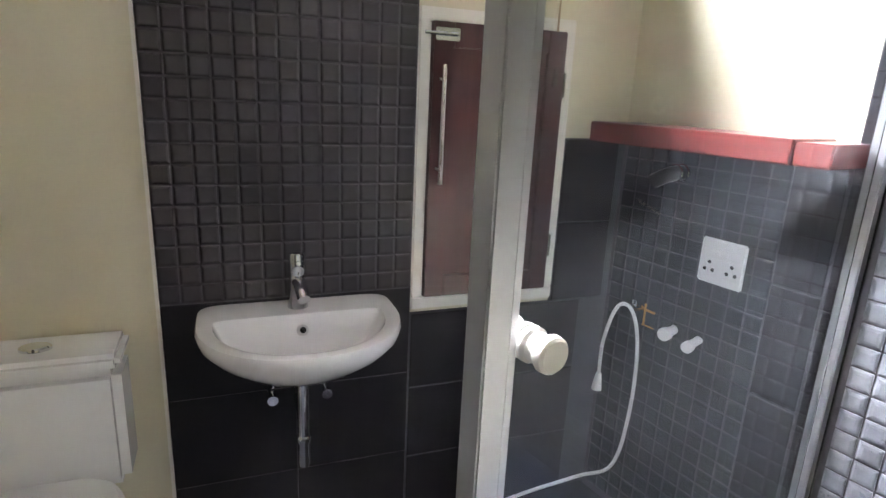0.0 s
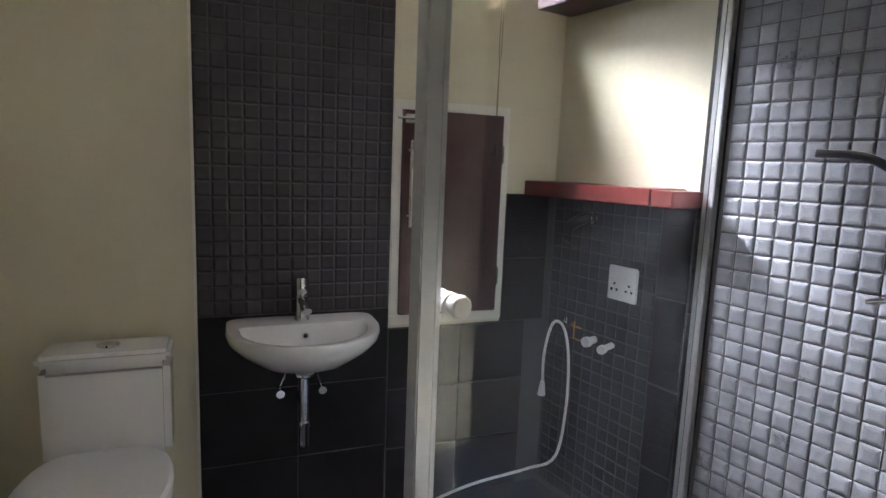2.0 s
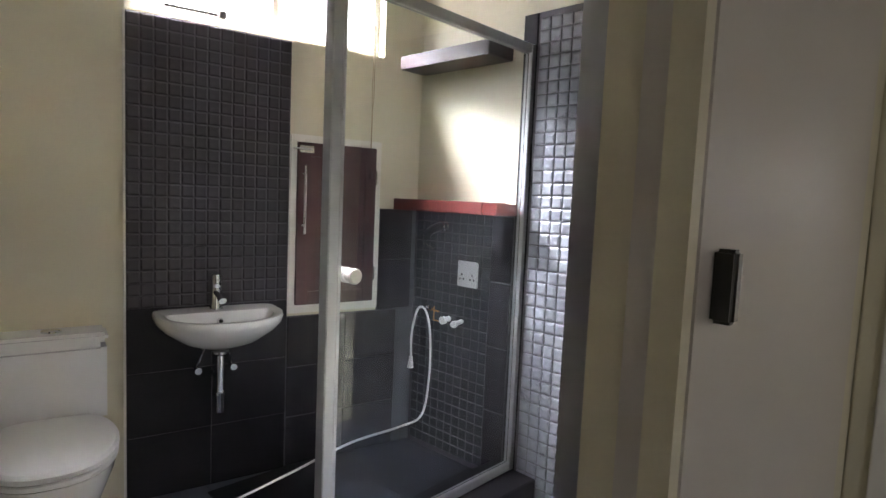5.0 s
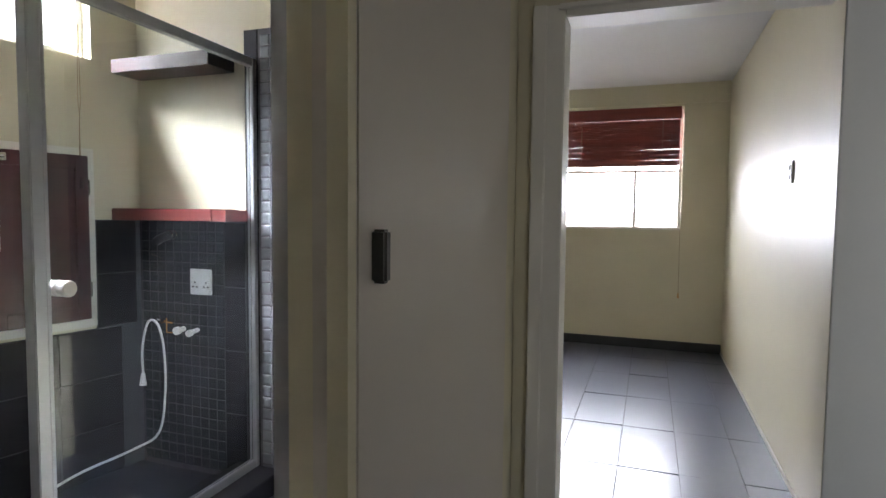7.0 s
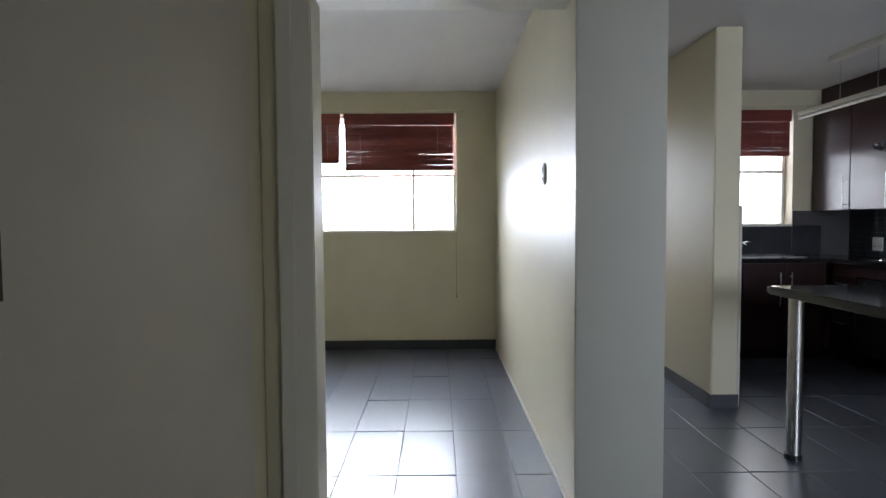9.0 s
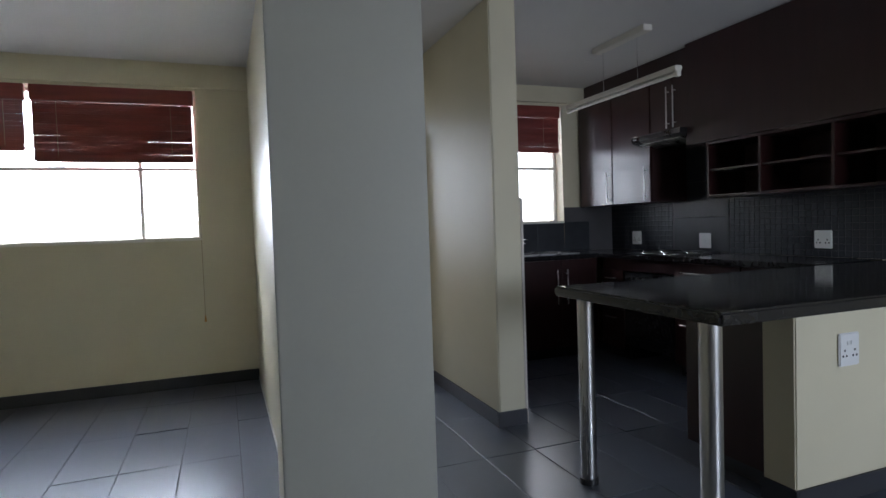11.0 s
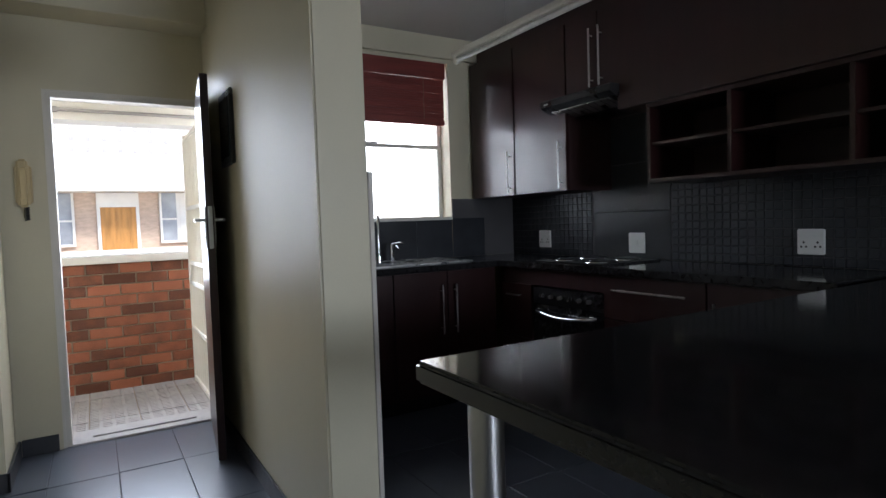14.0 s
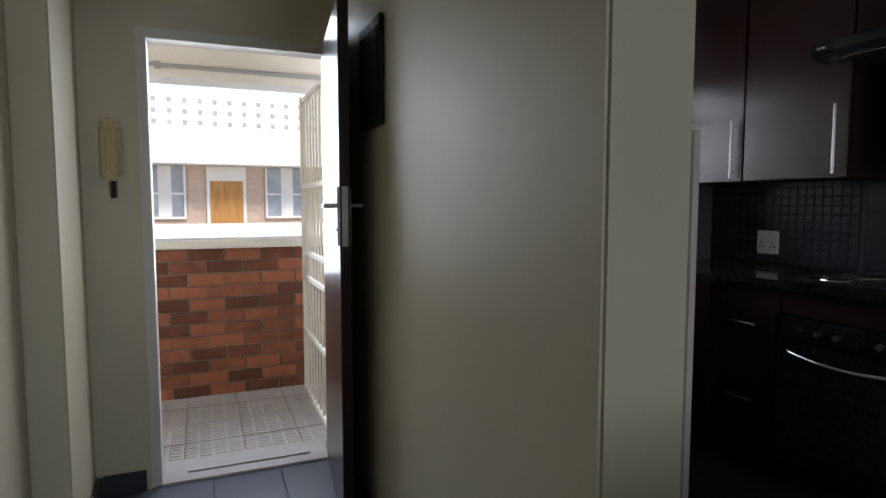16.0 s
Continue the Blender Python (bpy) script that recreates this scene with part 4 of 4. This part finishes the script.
BF = -4.28
base_unit(4.90, 5.22, BF, "narrow mahogany drawer base unit in the corner", (0.10, 0.45, 0.805))
base_unit(3.66, 4.29, BF, "wide mahogany drawer base unit beside the oven", (0.10, 0.50, 0.665, 0.905))
base_unit(3.09, 3.655, BF, "mahogany base unit beside the bar", (), 1)
base_unit(-4.24, -3.46, 5.23, "dark mahogany base unit under the sink", (), 2, "y")
base_unit(-3.455, -2.735, 5.23, "dark mahogany base unit under the window", (), 2, "y")
pen = thing("bar_cabinet", "dark mahogany cabinet under the breakfast bar", "cabinet", (0, 0, 0))
part("carcass", B(2.565, 3.02, KY + 0.02, -3.22, 0.10, 0.903, bevel=0.002), MAHOG, pen)
part("plinth", B(2.565, 2.96, KY + 0.02, -3.26, 0.001, 0.099), SKIRT, pen)
part("side_panel", B(2.56, 3.03, -3.219, -3.20, 0.10, 0.903, bevel=0.002), MAHOG, pen)

oven = thing("built_in_oven", "black built-in oven with a curved steel handle", "oven", (4.58, BF, 0.03))
part("body", B(-0.298, 0.298, -0.55, -0.005, 0.12, 0.76), BLACK, oven)
part("fascia", B(-0.298, 0.298, -0.024, 0.0, 0.775, 0.876, bevel=0.002), MAHOG, oven, "mahogany filler panel")
part("control_panel", B(-0.298, 0.298, -0.004, 0.006, 0.67, 0.765, bevel=0.003), BLACK, oven)
part("oven_door", B(-0.298, 0.298, -0.004, 0.010, 0.20, 0.662, bevel=0.004), GRANITE, oven, "black glass oven door")
for k in range(6):
    part("control_knob", rod(bmesh.new(), (-0.2 + k * 0.08, 0.006, 0.715), (-0.2 + k * 0.08, 0.03, 0.715), 0.013, 16, 0.011), STEEL, oven)
part("oven_handle", tube(bmesh.new(), spline([(-0.25, 0.01, 0.622), (-0.21, 0.04, 0.615), (0, 0.06, 0.60), (0.21, 0.04, 0.615), (0.25, 0.01, 0.622)], 6), 0.010, 12), CHROME, oven, "curved chrome handle")

hob = thing("hob", "black electric hob with steel plate rims", "hob", (4.60, -4.55, TOP + 0.001))
part("glass_top", B(-0.29, 0.29, -0.25, 0.25, 0, 0.008, bevel=0.003), BLACK, hob)
for x, y, r in ((-0.14, 0.1, 0.09), (0.14, 0.1, 0.075), (-0.14, -0.12, 0.075), (0.14, -0.12, 0.09)):
    pl = part("hotplate", lathe(bmesh.new(), (x, y, 0.008), [(0, 0.014), (r * 0.9, 0.014), (r * 0.93, 0.010), (r, 0.008), (r * 1.02, 0)], 32), BLACK, hob)
    part("rim", lathe(bmesh.new(), (x, y, 0.008), [(r, 0.004), (r * 1.05, 0.006), (r * 1.1, 0.004), (r * 1.12, 0)], 32), CHROME, pl)

sink = thing("kitchen_sink", "stainless steel drop-in sink on the worktop", "sink", (5.50, -3.62, TOP + 0.001))
part("drainer", boxes((-0.24, 0.24, -0.45, 0.45, 0, 0.006), bevel=0.002), GUNMETAL, sink)
part("ridge", boxes(*[(-0.2, 0.2, -0.40 + 0.05 * k, -0.39 + 0.05 * k, 0.006, 0.010) for k in range(8)]), STEEL, sink)
part("rim", boxes((-0.245, -0.235, -0.455, 0.455, 0.002, 0.012), (0.235, 0.245, -0.455, 0.455, 0.002, 0.012), (-0.235, 0.235, -0.455, -0.445, 0.002, 0.012), bevel=0.002), STEEL, sink)
ktap = thing("kitchen_tap", "chrome swan-neck kitchen mixer tap", "tap", (5.70, -3.585, TOP))
part("neck", tube(bmesh.new(), spline([(0, 0, 0), (0, 0, 0.25), (-0.02, 0.01, 0.31), (-0.06, 0.03, 0.335), (-0.10, 0.045, 0.31), (-0.115, 0.05, 0.22)], 6), 0.012, 14), CHROME, ktap)
part("base", rod(bmesh.new(), (0, 0, 0), (0, 0, 0.05), 0.024, 20, 0.02), CHROME, ktap)
ft = thing("filter_tap", "small chrome filter tap with a lever", "tap", (5.68, -3.677, TOP))
part("body", rod(bmesh.new(), (0, 0, 0), (0, 0, 0.13), 0.014, 16), CHROME, ft)
part("lever", tube(bmesh.new(), [(0, 0, 0.13), (-0.01, -0.05, 0.14), (-0.01, -0.09, 0.138)], 0.006, 8), CHROME, ft)
part("spout", tube(bmesh.new(), spline([(0, 0, 0.09), (-0.05, 0, 0.12), (-0.10, 0, 0.10)], 5), 0.008, 10), CHROME, ft)
structure("tile_edge_panel", boxes((3.87, 5.2, -2.728, -2.71, 0.0, 1.41), bevel=0.002), DOORPAINT, "grey-white side panel on the kitchen side of the wall", "panel")

tl = thing("suspended_tube_light", "white fluorescent tube light hung on thin wires", "lamp", (4.395, -3.85, 2.228))
part("housing", B(-0.66, 0.66, -0.03, 0.03, 0.0, 0.035, bevel=0.006), WHITE, tl)
part("tube", rod(bmesh.new(), (-0.63, 0, -0.018), (0.63, 0, -0.018), 0.014, 16), LAMPGLASS, tl, "unlit fluorescent tube")
for x in (-0.64, 0.64):
    part("end_cap", B(x - 0.02, x + 0.02, -0.018, 0.018, -0.035, 0.0, bevel=0.004), WHITE, tl)
for x in (-0.25, 0.15):
    part("wire", tube(bmesh.new(), [(x, 0, 0.035), (x, 0, H - 2.228 - 0.045)], 0.0025, 6), STEEL, tl)
part("ceiling_bar", B(-0.395, 0.215, -0.02, 0.06, H - 2.228 - 0.045, H - 2.228 - 0.001, bevel=0.006), WHITE, tl)

# ---- laid pieces ----
P, Q = 0.0555, 0.05246
t_m = tile_mesh("mosaic_tile", Q - 0.004, Q - 0.004, 0.004, 0.006, MOSAIC)
tile_field(panel, "mosaic_tile", t_m, (0.603, SW - 0.013, 0.842), (1, 0, 0), (0, 0, 1), Q, Q, 13, 23)
t_l = tile_mesh("wall_tile", 0.3395, 0.2785, 0.003, 0.003, SLAB)
tile_field(panel, "wall_tile", t_l, (0.603, SW - 0.013, 0.0), (1, 0, 0), (0, 0, 1), 0.341, 0.28, 2, 3)
t_s = tile_mesh("mosaic_tile", Q - 0.0035, Q - 0.0035, 0.004, 0.007, SLATE)
t_w = tile_mesh("mosaic_tile", P - 0.005, P - 0.005, 0.005, 0.012, SHOWERTILE)
tile_field(shower_tiles, "mosaic_tile", t_w, (PW - 0.013, 1.21, 0.0), (0, -1, 0), (0, 0, 1), P, P, 20, 39, single=lambda i, j: i < 12 and 14 <= j < 38)
tile_field(dado, "mosaic_tile", t_s, (PW - 0.013, 1.955, 0.03), (0, -1, 0), (0, 0, 1), Q, Q, 10, 24, seed=3)
t_d = tile_mesh("wall_tile", 0.122, 0.31, 0.003, 0.003, SLAB)
tile_field(dado, "wall_tile", t_d, (PW - 0.013, 1.43, 0.02), (0, -1, 0), (0, 0, 1), 0.126, 0.316, 1, 4)
t_b = tile_mesh("wall_tile", 0.296, 0.246, 0.003, 0.003, SLAB)
tile_field(low_tiles, "wall_tile", t_b, (1.288, SW - 0.013, 0.004), (1, 0, 0), (0, 0, 1), 0.30, 0.25, 2, 3)
t_c = tile_mesh("wall_tile", 0.196, 0.262, 0.003, 0.003, SLAB)
tile_field(low_tiles, "wall_tile", t_c, (1.772, SW - 0.013, 0.757), (1, 0, 0), (0, 0, 1), 0.20, 0.266, 1, 2)
t_v = tile_mesh("wall_tile", 0.075, 0.31, 0.003, 0.003, SLAB)
tile_field(shower_tiles, "wall_tile", t_v, (PW - 0.013, 1.30, 0.0), (0, -1, 0), (0, 0, 1), 0.08, 0.3129, 1, 7)

# the washbasin wall runs askew to the others
ASKEW = Matrix.Translation((1.29, SW, 0)) @ Matrix.Rotation(radians(-11.5), 4, "Z") @ Matrix.Translation((-1.29, -SW, 0))
for ob in (bath_wall, panel, edge_strip, low_tiles, loo, basin, hatch, bw, roll, pull):
    ob.matrix_world = ASKEW @ ob.matrix_world

t_k = tile_mesh("mosaic_tile", 0.043, 0.043, 0.003, 0.005, SLATE)
tile_field(splash, "mosaic_tile", t_k, (5.81, KY + 0.011, TOP), (-1, 0, 0), (0, 0, 1), 0.0467, 0.0467, 19, 10)
tile_field(splash, "mosaic_tile", t_k, (4.275, KY + 0.011, TOP), (-1, 0, 0), (0, 0, 1), 0.0467, 0.0467, 47, 10, single=lambda i, j: False)
t_p = tile_mesh("wall_tile", 0.615, 0.302, 0.003, 0.003, SLATE)
tile_field(plain, "wall_tile", t_p, (4.90, KY + 0.011, TOP), (-1, 0, 0), (0, 0, 1), 0.618, 0.305, 1, 3)
t_q = tile_mesh("wall_tile", 0.615, 0.299, 0.003, 0.003, SLATE)
tile_field(plain, "wall_tile", t_q, (XI - 0.011, -2.715, TOP), (0, -1, 0), (0, 0, 1), 0.618, 0.302, 3, 1)

floor = bpy.data.objects["floor"]
FX, FY = 0.636, 0.305
t_f = tile_mesh("floor_tile", FX - 0.003, FY - 0.003, 0.003, 0.002, CHARCOAL)
ox, oy = 5.38 - 12 * FX, -1.63 - 11 * FY


def floor_keep(i, j):
    x, y = ox + FX * (i + 0.5), oy + FY * (j + 0.5)
    return x < 6.0 and y < 2.2


tile_field(floor, "floor_tile", t_f, (ox, oy, -0.003), (1, 0, 0), (0, 1, 0), FX, FY, 13, 24, floor_keep)

t_br = tile_mesh("brick", 0.221, 0.075, 0.009, 0.003, BRICK)


def brick_course(j, x):
    tile_field(parapet, "brick", t_br, (x, 0.85 + (0.116 if j % 2 else 0), -0.035 + j * 0.085), (0, -1, 0), (0, 0, 1), 0.232, 0.085, 18, 1, seed=j)


for j in range(12):
    brick_course(j, 7.317)
t_pv = tile_mesh("paving_tile", 0.29, 0.29, 0.004, 0.004, PAVER)
tile_field(walkway, "paving_tile", t_pv, (XO + 0.1, -3.3, -0.034), (1, 0, 0), (0, 1, 0), 0.30, 0.30, 4, 9)
t_rib = tile_mesh("rib", 0.02, 0.055, 0.002, 0.003, PAVER)
tile_field(walkway, "rib", t_rib, (XO + 0.11, -3.29, -0.029), (1, 0, 0), (0, 1, 0), 0.04, 0.075, 29, 36, single=lambda i, j: False)
